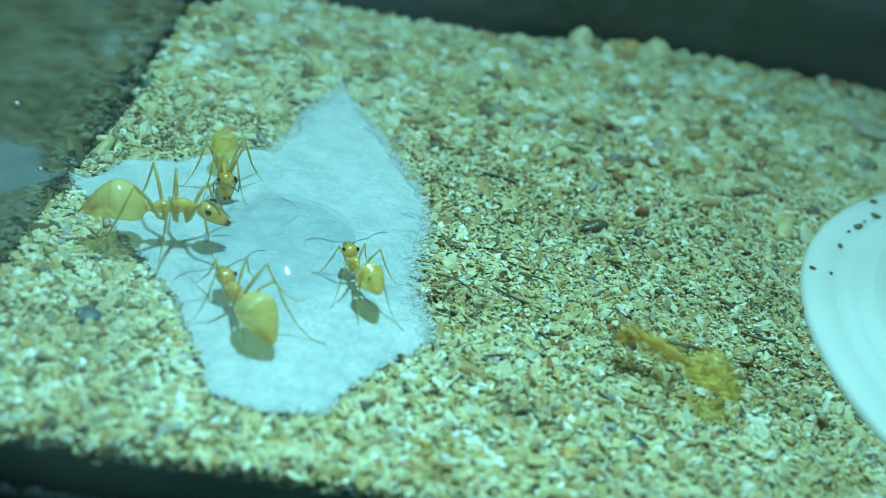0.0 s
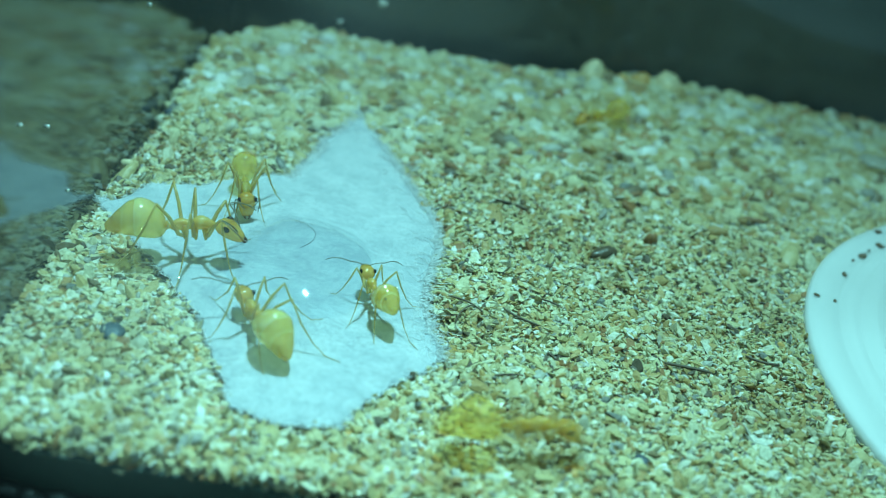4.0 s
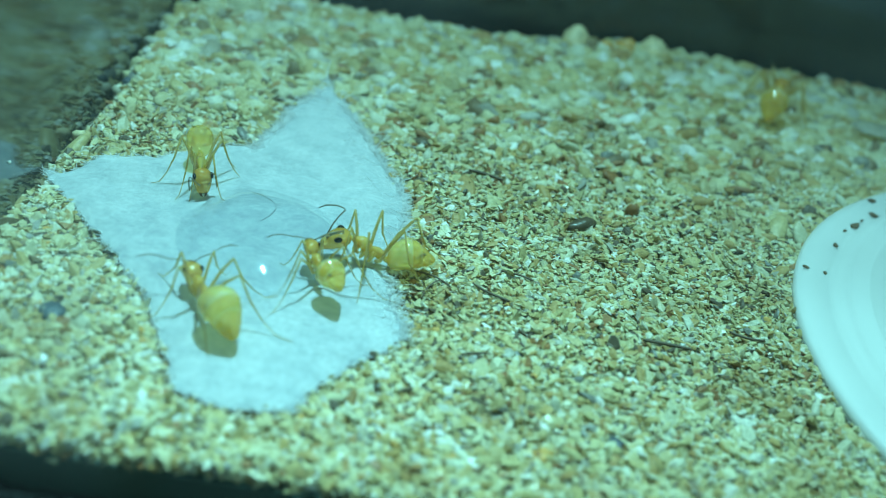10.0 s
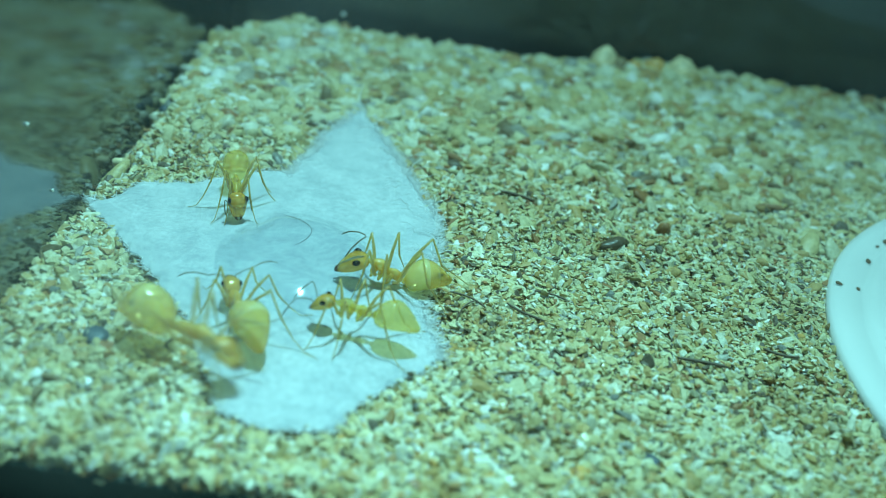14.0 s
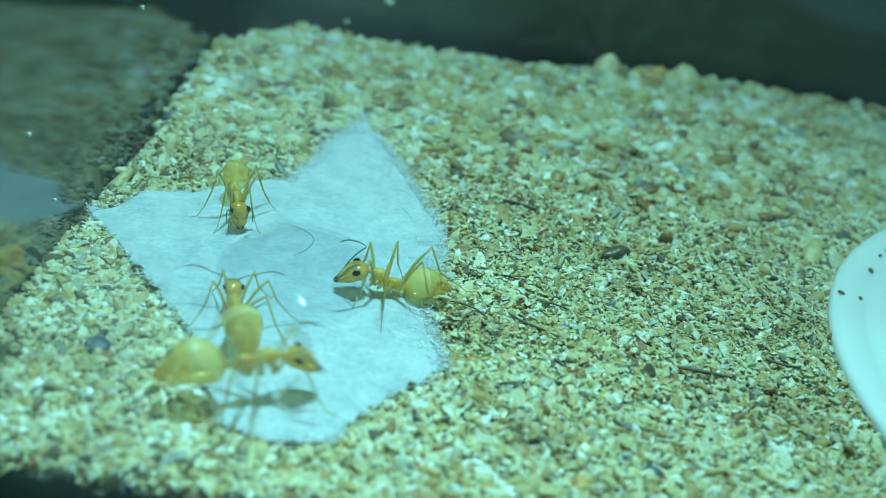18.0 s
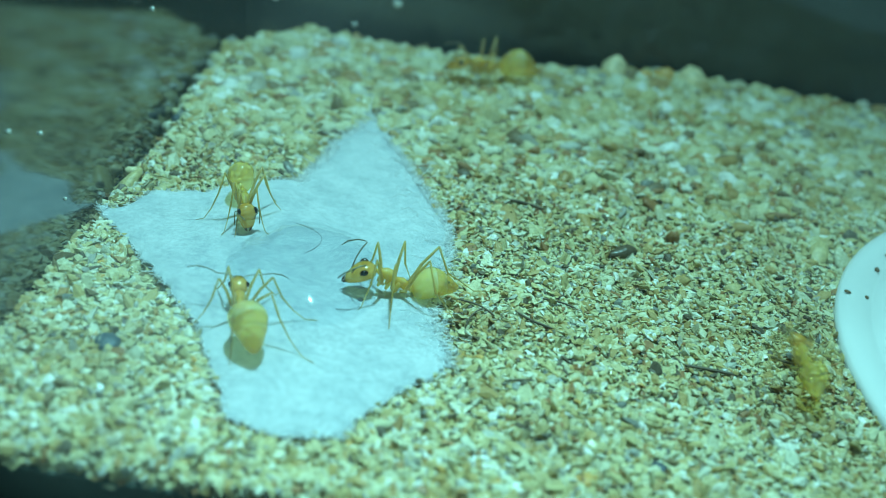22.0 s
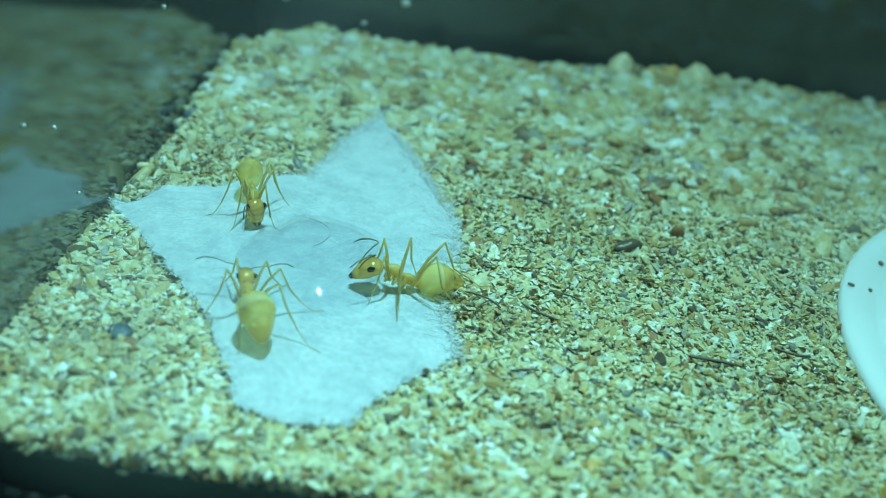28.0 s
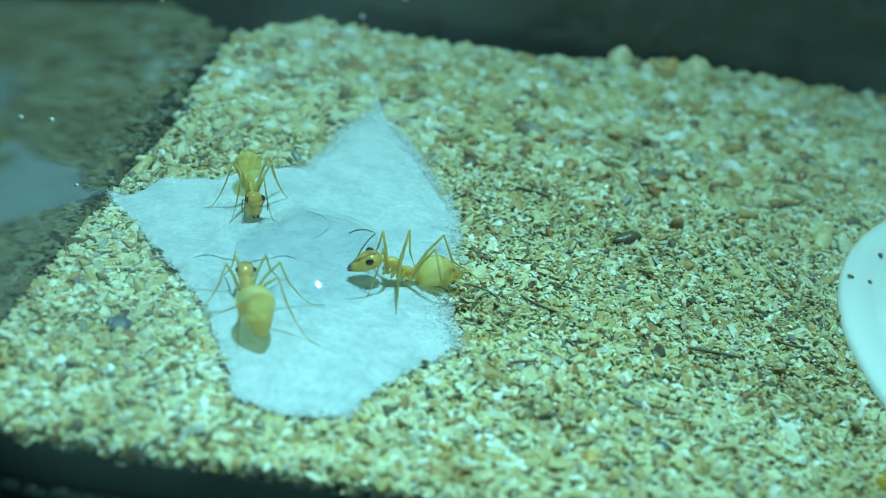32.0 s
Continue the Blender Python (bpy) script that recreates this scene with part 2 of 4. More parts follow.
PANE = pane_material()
FILM = amber("film", (0.72, 0.74, 0.74), (0.52, 0.54, 0.54), 0.3, 0.0, 0.55)
SAND = sand_material("fine_sand", [
    (0.0, (0.15, 0.11, 0.07)), (0.05, (0.36, 0.18, 0.07)), (0.09, (0.51, 0.34, 0.13)), (0.24, (0.57, 0.45, 0.21)),
    (0.40, (0.61, 0.52, 0.28)), (0.56, (0.66, 0.58, 0.35)), (0.70, (0.69, 0.63, 0.43)), (0.84, (0.73, 0.69, 0.54)),
    (0.92, (0.52, 0.49, 0.40)), (0.95, (0.24, 0.23, 0.20)), (0.972, (0.86, 0.83, 0.76))])
SAND_PALE = sand_material("coarse_sand", [
    (0.0, (0.27, 0.19, 0.10)), (0.04, (0.45, 0.27, 0.11)), (0.09, (0.52, 0.39, 0.17)), (0.22, (0.58, 0.48, 0.24)),
    (0.38, (0.62, 0.54, 0.32)), (0.54, (0.66, 0.60, 0.39)), (0.70, (0.70, 0.66, 0.49)), (0.84, (0.76, 0.73, 0.61)),
    (0.91, (0.53, 0.50, 0.42)), (0.945, (0.38, 0.36, 0.31)), (0.972, (0.86, 0.84, 0.79))])
SAND_BROWN = sand_material("brown_sand", [
    (0.0, (0.22, 0.15, 0.08)), (0.07, (0.34, 0.18, 0.08)), (0.14, (0.44, 0.28, 0.11)), (0.30, (0.47, 0.37, 0.17)),
    (0.46, (0.51, 0.43, 0.23)), (0.62, (0.55, 0.48, 0.29)), (0.76, (0.60, 0.55, 0.38)), (0.88, (0.66, 0.63, 0.50)),
    (0.94, (0.36, 0.33, 0.27)), (0.972, (0.86, 0.83, 0.76))])
TISSUE = tissue_material()
WATER = water_material()
PLASTIC = plastic_material()
CLOUDY = clear_plastic()
GLASS_LEFT = dark_glass("side_glass", (0.024, 0.027, 0.022), 0.10, 1.0, index=1.95)
GLASS_BACK = dark_glass("back_glass", (0.058, 0.065, 0.061), 0.08)
BASE_DARK = dark_glass("front_strip", (0.035, 0.075, 0.056), 0.55)
SEAL = simple("sealant", (0.008, 0.009, 0.009), 0.7, 0.3)
GASTER = amber("gaster", (0.88, 0.70, 0.28), (0.82, 0.62, 0.20), 0.12, 0.6, 0.56, [
    (0.0, (0.86, 0.52, 0.11)), (0.10, (0.88, 0.66, 0.22)), (0.30, (0.86, 0.70, 0.30)), (0.47, (0.93, 0.82, 0.45)), (0.50, (0.96, 0.88, 0.56)), (0.52, (0.84, 0.58, 0.16)),
    (0.68, (0.82, 0.55, 0.14)), (0.73, (0.90, 0.70, 0.30)), (0.75, (0.76, 0.44, 0.09)), (1.0, (0.70, 0.36, 0.06))])
CLEAR_SHELL = amber("clear_shell", (0.84, 0.68, 0.30), (0.78, 0.58, 0.20), 0.12, 0.5, 0.76)
BODY = amber("body", (0.84, 0.55, 0.15), (0.74, 0.42, 0.10), 0.18, 0.4, 0.52)
HEAD = amber("head", (0.80, 0.43, 0.09), (0.68, 0.33, 0.06), 0.20, 0.35, 0.48)
LEG = amber("leg", (0.66, 0.45, 0.18), (0.54, 0.34, 0.12), 0.3, 0.3, 0.46)
JAW = simple("jaw", (0.10, 0.04, 0.015), 0.3)
FOOD = simple("food", (0.10, 0.08, 0.03), 0.5)
ANTENNA = simple("antenna", (0.17, 0.14, 0.08), 0.4)
EYE = simple("eye", (0.012, 0.010, 0.008), 0.15, 0.6, 0.1, 4000.0, 0.0)
HAIR = simple("hair", (0.09, 0.085, 0.08), 0.5)
FIBRE = fibre_material()
PEBBLE = simple("pebble", (0.72, 0.58, 0.34), 0.5, 0.5, 0.25, 1200.0, 0.4)
PEBBLE_PALE = simple("pale_flake", (0.72, 0.68, 0.52), 0.4, 0.5, 0.2, 2500.0, 0.4)
PEBBLE_RUST = simple("rusty_pebble", (0.62, 0.34, 0.10), 0.5, 0.5, 0.3, 1200.0, 0.4)
PEBBLE_DARK = simple("dark_pebble", (0.06, 0.075, 0.09), 0.5, 0.5, 0.3, 1500.0, 0.4)
PEBBLE_WHITE = simple("white_pebble", (0.88, 0.86, 0.82), 0.25, 0.6, 0.08, 1200.0, 0.3)
STRAW = simple("straw", (0.13, 0.09, 0.055), 0.6)
SPECK = simple("speck", (0.16, 0.09, 0.04), 0.7)


# ---- mesh helpers (millimetres in, metres out) ----
def mesh_of(name, bm, mat, smooth=True):
    me = bpy.data.meshes.new(name)
    for v in bm.verts:
        v.co *= MM
    bmesh.ops.recalc_face_normals(bm, faces=bm.faces)
    bm.to_mesh(me)
    bm.free()
    me.materials.append(mat)
    if smooth:
        me.shade_smooth()
    return me


def part(name, bm, mat, parent=None, label="", at=None, smooth=True):
    ob = new(name, mesh_of(name, bm, mat, smooth))
    ob.parent = parent
    if at is not None:
        ob.matrix_basis = at
    return tagged(ob, label)


def place(x, y, z, rx=0, ry=0, rz=0):
    return pose(x * MM, y * MM, z * MM, rx, ry, rz)


def tube(bm, pts, radii, n=6, flat=1.0):
    pts = [Vector(p) for p in pts]
    rings = []
    for i, p in enumerate(pts):
        d = (pts[min(i + 1, len(pts) - 1)] - pts[max(i - 1, 0)]).normalized()
        side = d.cross(Vector((0, 0, 1)))
        side = side.normalized() if side.length > 1e-3 else Vector((1, 0, 0))
        up = side.cross(d)
        rings.append([bm.verts.new(p + radii[i] * (math.cos(k) * side + flat * math.sin(k) * up)) for k in (2 * math.pi * j / n for j in range(n))])
    for a, b in zip(rings, rings[1:]):
        for j in range(n):
            bm.faces.new((a[j], a[(j + 1) % n], b[(j + 1) % n], b[j]))
    bm.faces.new(rings[0][::-1])
    bm.faces.new(rings[-1])
    return bm


def loft(bm, sections, n=18):
    """A body along x: sections of x, centre height, half width, half height."""
    rings = []
    for x, zc, ry, rz in sections:
        rings.append([bm.verts.new((x, ry * math.cos(k), zc + rz * math.sin(k))) for k in (2 * math.pi * j / n for j in range(n))])
    for a, b in zip(rings, rings[1:]):
        for j in range(n):
            bm.faces.new((a[j], a[(j + 1) % n], b[(j + 1) % n], b[j]))
    bm.faces.new(rings[0][::-1])
    bm.faces.new(rings[-1])
    return bm


def lathe(bm, profile, n=96, closed=True):
    rings = [[bm.verts.new((r * math.cos(k), r * math.sin(k), z)) for k in (2 * math.pi * j / n for j in range(n))] for r, z in profile]
    for a, b in zip(rings, rings[1:]):
        for j in range(n):
            bm.faces.new((a[j], a[(j + 1) % n], b[(j + 1) % n], b[j]))
    if closed:
        bm.faces.new(rings[0])
        bm.faces.new(rings[-1])
    return bm


def box(bm, x0, x1, y0, y1, z0, z1, bevel=0.0):
    v = [bm.verts.new((x, y, z)) for x in (x0, x1) for y in (y0, y1) for z in (z0, z1)]
    for f in ((0, 1, 3, 2), (4, 6, 7, 5), (0, 4, 5, 1), (2, 3, 7, 6), (0, 2, 6, 4), (1, 5, 7, 3)):
        bm.faces.new([v[i] for i in f])
    if bevel:
        bmesh.ops.bevel(bm, geom=bm.edges[:], offset=bevel, segments=2, affect="EDGES")
    return bm


def stone(bm, sx, sy, sz, seed, detail=2):
    bmesh.ops.create_icosphere(bm, subdivisions=detail, radius=1.0)
    off = Vector((seed * 7.1, seed * 3.3, seed * 1.7))
    for v in bm.verts:
        k = 1 + 0.45 * noise.noise(v.co * 1.1 + off) + 0.15 * noise.noise(v.co * 3.0 + off)
        v.co = Vector((v.co.x * sx, v.co.y * sy, v.co.z * sz)) * k
    return bm


# ---- the box: floor, walls, sand ----
LEFT_X, BACK_Y, FRONT_Y, RIGHT_X = -22.15, 36.4, -24.7, 82.0


def sand_height(x, y):
    """Height of the sand's surface: nearly level, heaped in the back corner and along the back."""
    heap = 0.12 * math.exp(-((x + 15) ** 2 + (y - 32.5) ** 2) / 14.0)
    back = 0.55 * max(0.0, min(1.0, (y - 28) / 7.0)) * max(0.0, min(1.0, (x - 6) / 12.0))
    hole = -1.3 * math.exp(-((x - 0.7) ** 2 + (y + 8.8) ** 2) / 1.3)
    wave = 0.30 * noise.noise(Vector((x * 0.09, y * 0.09, 3.1))) + 0.18 * noise.noise(Vector((x * 0.3, y * 0.3, 7.7)))
    return heap + back + hole + wave


def sand_edge(y):
    """Where the sand ends beside the glass side wall."""
    return min(-21.1, max(-23.0, -21.75 + 0.061 * y))


def back_edge(x):
    """Where the sand ends before the back wall; the corner is rounded off."""
    return 33.3 + 1.7 * max(0.0, min(1.0, (x - 3) / 10.0)) + 0.35 * noise.noise(Vector((x * 0.35, 2.0, 8.0))) - 5.3 * (max(0.0, -15 - x) / 5.8) ** 1.3


def wall(name, x0, x1, y0, y1, z0, z1, mat, label, category, turn=0.0, lean=0.0, tip=0.0):
    bm = box(bmesh.new(), x0 - (x0 + x1) / 2, x1 - (x0 + x1) / 2, y0 - (y0 + y1) / 2, y1 - (y0 + y1) / 2, z0, z1, 0.04)
    ob = part(name, bm, mat, None, label, place((x0 + x1) / 2, (y0 + y1) / 2, 0, tip, lean, turn), smooth=False)
    return tagged(ob, label, category, kind="structure")


wall("wall_left", LEFT_X - 3, LEFT_X, FRONT_Y - 3, BACK_Y + 1.5, -5, 28, GLASS_LEFT, "dark glossy glass side wall that mirrors the sand", "wall", -0.7, -3.35)
wall("wall_back", LEFT_X - 5, RIGHT_X, BACK_Y, BACK_Y + 3, -5, 28, GLASS_BACK, "dark smeared glass back wall behind the sand", "wall", tip=2.2)
wall("wall_right", RIGHT_X, RIGHT_X + 3, FRONT_Y - 2, BACK_Y + 3, -5, 28, GLASS_BACK, "dark glass wall at the far end of the box", "wall")
wall("floor", LEFT_X - 6, RIGHT_X + 3, FRONT_Y - 1.4, BACK_Y + 3, -7, -5, SEAL, "black base plate under the sand layer", "floor")
wall("table", -75, 135, -105, 95, -20, -7.2, SEAL, "dark table top under the glass box", "table")
wall("wall_front", LEFT_X - 1, RIGHT_X, FRONT_Y - 0.1, FRONT_Y + 1.2, -5, -0.65, BASE_DARK, "dark green strip of the low front wall holding the sand", "wall")
wall("corner_post", LEFT_X - 1, -18.95, FRONT_Y - 1.5, FRONT_Y - 0.9, -5, 40, SEAL, "dark edge of the glass at the front corner", "post")


pane = wall("pane_front", LEFT_X - 4, RIGHT_X + 3, FRONT_Y - 2.6, FRONT_Y - 1.6, -7, 62, PANE, "clear front glass pane with a dirt film, a smear and painted haze", "glass pane")
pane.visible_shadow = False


def sealant_bead():
    """A lumpy black bead along the foot of the front wall."""
    pts = [(x, FRONT_Y - 0.5, -3.1 + 0.35 * noise.noise(Vector((x * 0.45, 0, 0))) + 0.2 * noise.noise(Vector((x * 1.9, 5, 0)))) for x in np.arange(LEFT_X, 30, 0.3)]
    radii = [0.55 + 0.2 * noise.noise(Vector((p[0] * 0.9, 9, 0))) for p in pts]
    return tagged(part("sealant_bead", tube(bmesh.new(), pts, radii, 8), SEAL), "lumpy black sealant bead along the front strip", "sealant", kind="structure")


sealant_bead()

# the torn tissue's outline: corners in order, edges roughened between them
TORN = [
    (-22.1, -1.8), (-21.1, -2.0), (-20.4, -1.5), (-19.5, 0.7), (-16.2, 1.7), (-13.4, 4.4),
    (-11.7, 5.2), (-10.6, 5.3), (-10.4, 7.2), (-9.3, 9.7), (-9.5, 11.6), (-8.2, 14.6),
    (-7.4, 17.6), (-6.3, 15.1), (-4.9, 12.3), (-3.8, 9.4), (-1.7, 4.8), (-0.5, 2.3),
    (-0.2, -1.0), (-0.5, -4.3), (-0.6, -7.5), (-0.0, -9.8), (0.6, -11.3), (0.9, -13.0),
    (0.5, -14.1), (-0.6, -14.9), (-2.2, -17.0), (-3.1, -18.6), (-3.7, -20.1), (-5.3, -20.5),
    (-7.0, -20.7), (-9.3, -20.1), (-10.3, -18.0), (-11.6, -15.3), (-12.5, -13.4), (-14.3, -11.0),
    (-16.0, -9.0), (-17.8, -7.0), (-19.4, -5.0), (-21.0, -3.4),
]


def inside(x, y, poly):
    odd, j = False, len(poly) - 1
    for i in range(len(poly)):
        (xi, yi), (xj, yj) = poly[i], poly[j]
        if (yi > y) != (yj > y) and x < (xj - xi) * (y - yi) / (yj - yi) + xi:
            odd = not odd
        j = i
    return odd


FEEDER = (49.6, -6.0, 25.6)


def sand_sheet():
    bm = bmesh.new()
    xs, ys = np.arange(LEFT_X - 0.8, RIGHT_X + 0.1, 1.0), np.arange(FRONT_Y + 0.8, BACK_Y + 0.1, 1.0)
    grid = [[bm.verts.new((x, y, sand_height(x, y) - 0.35)) for y in ys] for x in xs]
    for column in grid[:4]:
        for v in column:
            v.co.x = max(v.co.x, sand_edge(v.co.y) + 0.25 * (v.co.x - LEFT_X))
    for column in grid:
        for v in column:
            if v.co.y > back_edge(v.co.x) - 0.8:
                v.co.z -= 3.0
    for i in range(len(xs) - 1):
        for j in range(len(ys) - 1):
            bm.faces.new((grid[i][j], grid[i + 1][j], grid[i + 1][j + 1], grid[i][j + 1]))
    return tagged(part("ground", bm, SAND_BED), "packed bed of tan sand and husk flakes", "sand", kind="structure")


def coarseness(x, y):
    """0 where the sand is fine and flaky, 1 where it is coarse: towards the back wall and in the front corner."""
    back = (y - 5 + 5 * noise.noise(Vector((x * 0.12, y * 0.12, 5.0)))) / 17.0
    corner = min((-9 - x) / 7.0, (2 - y) / 6.0)
    return max(0.0, min(1.0, back), min(0.28, corner), min(0.22, (-13 - y) / 8.0))


def sand_grains(count=116000):
    """Loose flakes and grains, each a jittered little solid, joined into one object."""
    rng = np.random.default_rng(4)
    ico = bmesh.new()
    bmesh.ops.create_icosphere(ico, subdivisions=1, radius=1.0)
    base = np.array([v.co[:] for v in ico.verts])
    tris = np.array([[v.index for v in f.verts] for f in ico.faces])
    ico.free()
    ico = bmesh.new()
    bmesh.ops.create_icosphere(ico, subdivisions=2, radius=1.0)
    lump = np.array([v.co[:] for v in ico.verts])
    lump_tris = np.array([[v.index for v in f.verts] for f in ico.faces])
    ico.free()
    chip = np.array([(1, 0, 0), (-1, 0, 0), (0, 1, 0), (0, -1, 0), (0, 0, 1), (0, 0, -1)], float) * 1.15
    chip_tris = np.array([(a, b, c) if (a + b // 2 + c) % 2 == 0 else (b, a, c) for a in (0, 1) for b in (2, 3) for c in (4, 5)])
    verts, faces, pale, round_off, made, total = [], [], [], [], 0, 0
    while made < count:
        x, y = rng.uniform(LEFT_X - 0.6, 62), rng.uniform(FRONT_Y + 0.05, 35.6)
        spill = max(0.0, sand_edge(y) + 0.2 - x)
        if x < LEFT_X + 0.0122 * (y - 5.6) + 0.12 or y > back_edge(x):
            continue
        far = x > 40
        if far and rng.random() < 0.5:
            continue
        if inside(x, y, TORN_INNER) or math.hypot(x - FEEDER[0], y - FEEDER[1]) < FEEDER[2] - 1.5:
            continue
        size = 0.140 * math.exp(min(0.95, rng.normal(0, 0.45)))
        coarse = coarseness(x, y)
        if rng.random() < 0.66 * coarse:
            continue
        size *= 1 + 1.25 * coarse + 1.1 * max(0.0, coarse - 0.35)
        if rng.random() < 0.02 + 0.05 * coarse:
            size = min(0.75 if y > 0 else 0.45, size * 1.9)
        if y > back_edge(x) - 1.3 and rng.random() < 0.3:
            size = min(0.95, size * 2.0)
        if size > 0.42 and y < FRONT_Y + 0.7:
            continue
        if size > 0.22 and inside(x, y, TORN_OUTER):
            continue
        flat = rng.uniform(0.22, 0.7) + 0.2 * coarse
        s = np.array([size * rng.uniform(0.9, 2.1 - 0.7 * coarse), size * rng.uniform(0.65, 1.1), size * flat])
        if size > 0.52:
            shape, shape_tris, rough = lump, lump_tris, (0.82, 1.18)
        else:
            shape, shape_tris, rough = (base, tris, (0.62, 1.32)) if size > 0.13 else (chip, chip_tris, (0.72, 1.25))
        p = shape * rng.uniform(*rough, (len(shape), 1)) * s
        turn = Euler((rng.normal(0, 0.45), rng.normal(0, 0.45), rng.uniform(0, 6.28))).to_matrix()
        p = p @ np.array(turn).T
        p += (x, y, sand_height(x, y) - 1.5 * spill + rng.uniform(-0.75 if y < FRONT_Y + 1.3 else -0.32, 0.16))
        verts.append(p)
        faces.append(shape_tris + total)
        brown = 0.75 * math.exp(-((x - 9) / 13) ** 2 - ((y - 17) / 10) ** 2)
        pale += [2 if rng.random() < brown else int(rng.random() < (coarse if y > 3 else 2.5 * coarse))] * len(shape_tris)
        round_off += [shape is lump] * len(shape_tris)
        total += len(shape)
        made += 1
    v, f = np.concatenate(verts) * MM, np.concatenate(faces)
    me = bpy.data.meshes.new("sand_grains")
    me.from_pydata(v.tolist(), [], f.tolist())
    me.materials.append(SAND)
    me.materials.append(SAND_PALE)
    me.materials.append(SAND_BROWN)
    me.polygons.foreach_set("material_index", pale)
    me.polygons.foreach_set("use_smooth", round_off)
    return tagged(new("sand_grains", me), "loose tan, brown and grey sand grains and flakes", "sand", kind="stuff")


SAND_BED = simple("sand_bed", (0.46, 0.34, 0.17), 0.8, 0.2, 0.4, 2200.0, 0.6)


def shrunk(poly, k):
    cx, cy = sum(p[0] for p in poly) / len(poly), sum(p[1] for p in poly) / len(poly)
    return [(cx + (x - cx) * k, cy + (y - cy) * k) for x, y in poly]


TORN_INNER, TORN_OUTER = shrunk(TORN, 0.98), shrunk(TORN, 1.03)
bed = sand_sheet()
sand_grains()


def chip_of_husk(sx, sy, sz, seed):
    """A thin flake with a ragged, angular outline."""
    rng = random.Random(seed)
    bm = bmesh.new()
    rim = [(math.cos(a) * sx * k, math.sin(a) * sy * k) for a, k in ((2 * math.pi * (j + rng.uniform(-0.3, 0.3)) / 7, rng.uniform(0.65, 1.2)) for j in range(7))]
    lift = [rng.uniform(-0.5, 0.5) * sz for _ in rim]
    low = [bm.verts.new((x, y, z - sz)) for (x, y), z in zip(rim, lift)]
    high = [bm.verts.new((x * 0.8, y * 0.8, z + sz)) for (x, y), z in zip(rim, lift)]
    mid = bm.verts.new((0, 0, 1.5 * sz))
    bm.faces.new(low[::-1])
    for j in range(7):
        n = (j + 1) % 7
        bm.faces.new((low[j], low[n], high[n], high[j]))
        bm.faces.new((high[j], high[n], mid))
    return bm


def flakes(bed, count=290):
    """Larger husk flakes and stones that lie on the sand, each by itself."""
    rng = random.Random(21)
    mats = (PEBBLE, PEBBLE_PALE, PEBBLE_PALE, PEBBLE_PALE, PEBBLE, PEBBLE_RUST)
    shapes = [mesh_of("flake", chip_of_husk(0.44, 0.30, 0.09 if i % 3 else 0.15, 3.0 + i), mats[i % 6], False) for i in range(18)]
    made = 0
    while made < count:
        x, y = rng.uniform(-20, 24), rng.uniform(FRONT_Y + 1, 22)
        if inside(x, y, TORN) or math.hypot(x - FEEDER[0], y - FEEDER[1]) < FEEDER[2] + 0.5:
            continue
        ob = new("flake", rng.choice(shapes))
        ob.parent = bed
        k = rng.uniform(0.4, 0.85)
        ob.matrix_basis = place(x, y, sand_height(x, y) + 0.12, rng.gauss(0, 22), rng.gauss(0, 22), rng.uniform(0, 360))
        ob.scale = (k, k, k)
        made += 1


flakes(bed)


def arc(p, q, bow, z, n=12):
    """A bowed line from p to q, lifted to height z above the tissue or sand."""
    out = []
    for i in range(n + 1):
        k = i / n
        x = p[0] + (q[0] - p[0]) * k - (q[1] - p[1]) * bow * 4 * k * (1 - k)
        y = p[1] + (q[1] - p[1]) * k + (q[0] - p[0]) * bow * 4 * k * (1 - k)
        out.append((x, y, z(x, y)))
    return out


# ---- the torn tissue with the water drop ----
def rim_distance(x, y):
    """How far a point lies from the tissue's outline."""
    best, (x0, y0) = 99.0, TORN[-1]
    for x1, y1 in TORN:
        dx, dy = x1 - x0, y1 - y0
        k = max(0.0, min(1.0, ((x - x0) * dx + (y - y0) * dy) / (dx * dx + dy * dy)))
        best = min(best, math.hypot(x - x0 - k * dx, y - y0 - k * dy))
        x0, y0 = x1, y1
    return best


def tissue_height(x, y):
    droop = 0.24 * math.exp(-rim_distance(x, y) / 0.6)
    return 0.34 - droop + max(0.0, sand_height(x, y)) * 0.6 + 0.22 * noise.noise(Vector((x * 0.16, y * 0.16, 1.0))) + 0.06 * noise.noise(Vector((x * 0.9, y * 0.9, 2.0)))


def torn_edge():
    """The outline with small tears between its corners."""
    out = []
    for (x0, y0), (x1, y1) in zip(TORN, TORN[1:] + TORN[:1]):
        n = max(2, int(math.hypot(x1 - x0, y1 - y0) / 0.3))
        for i in range(n):
            k = i / n
            x, y = x0 + (x1 - x0) * k, y0 + (y1 - y0) * k
            d = Vector((x * 1.7, y * 1.7, 0))
            out.append((x + 0.28 * noise.noise(d), y + 0.28 * noise.noise(d + Vector((9, 4, 0)))))
    return out


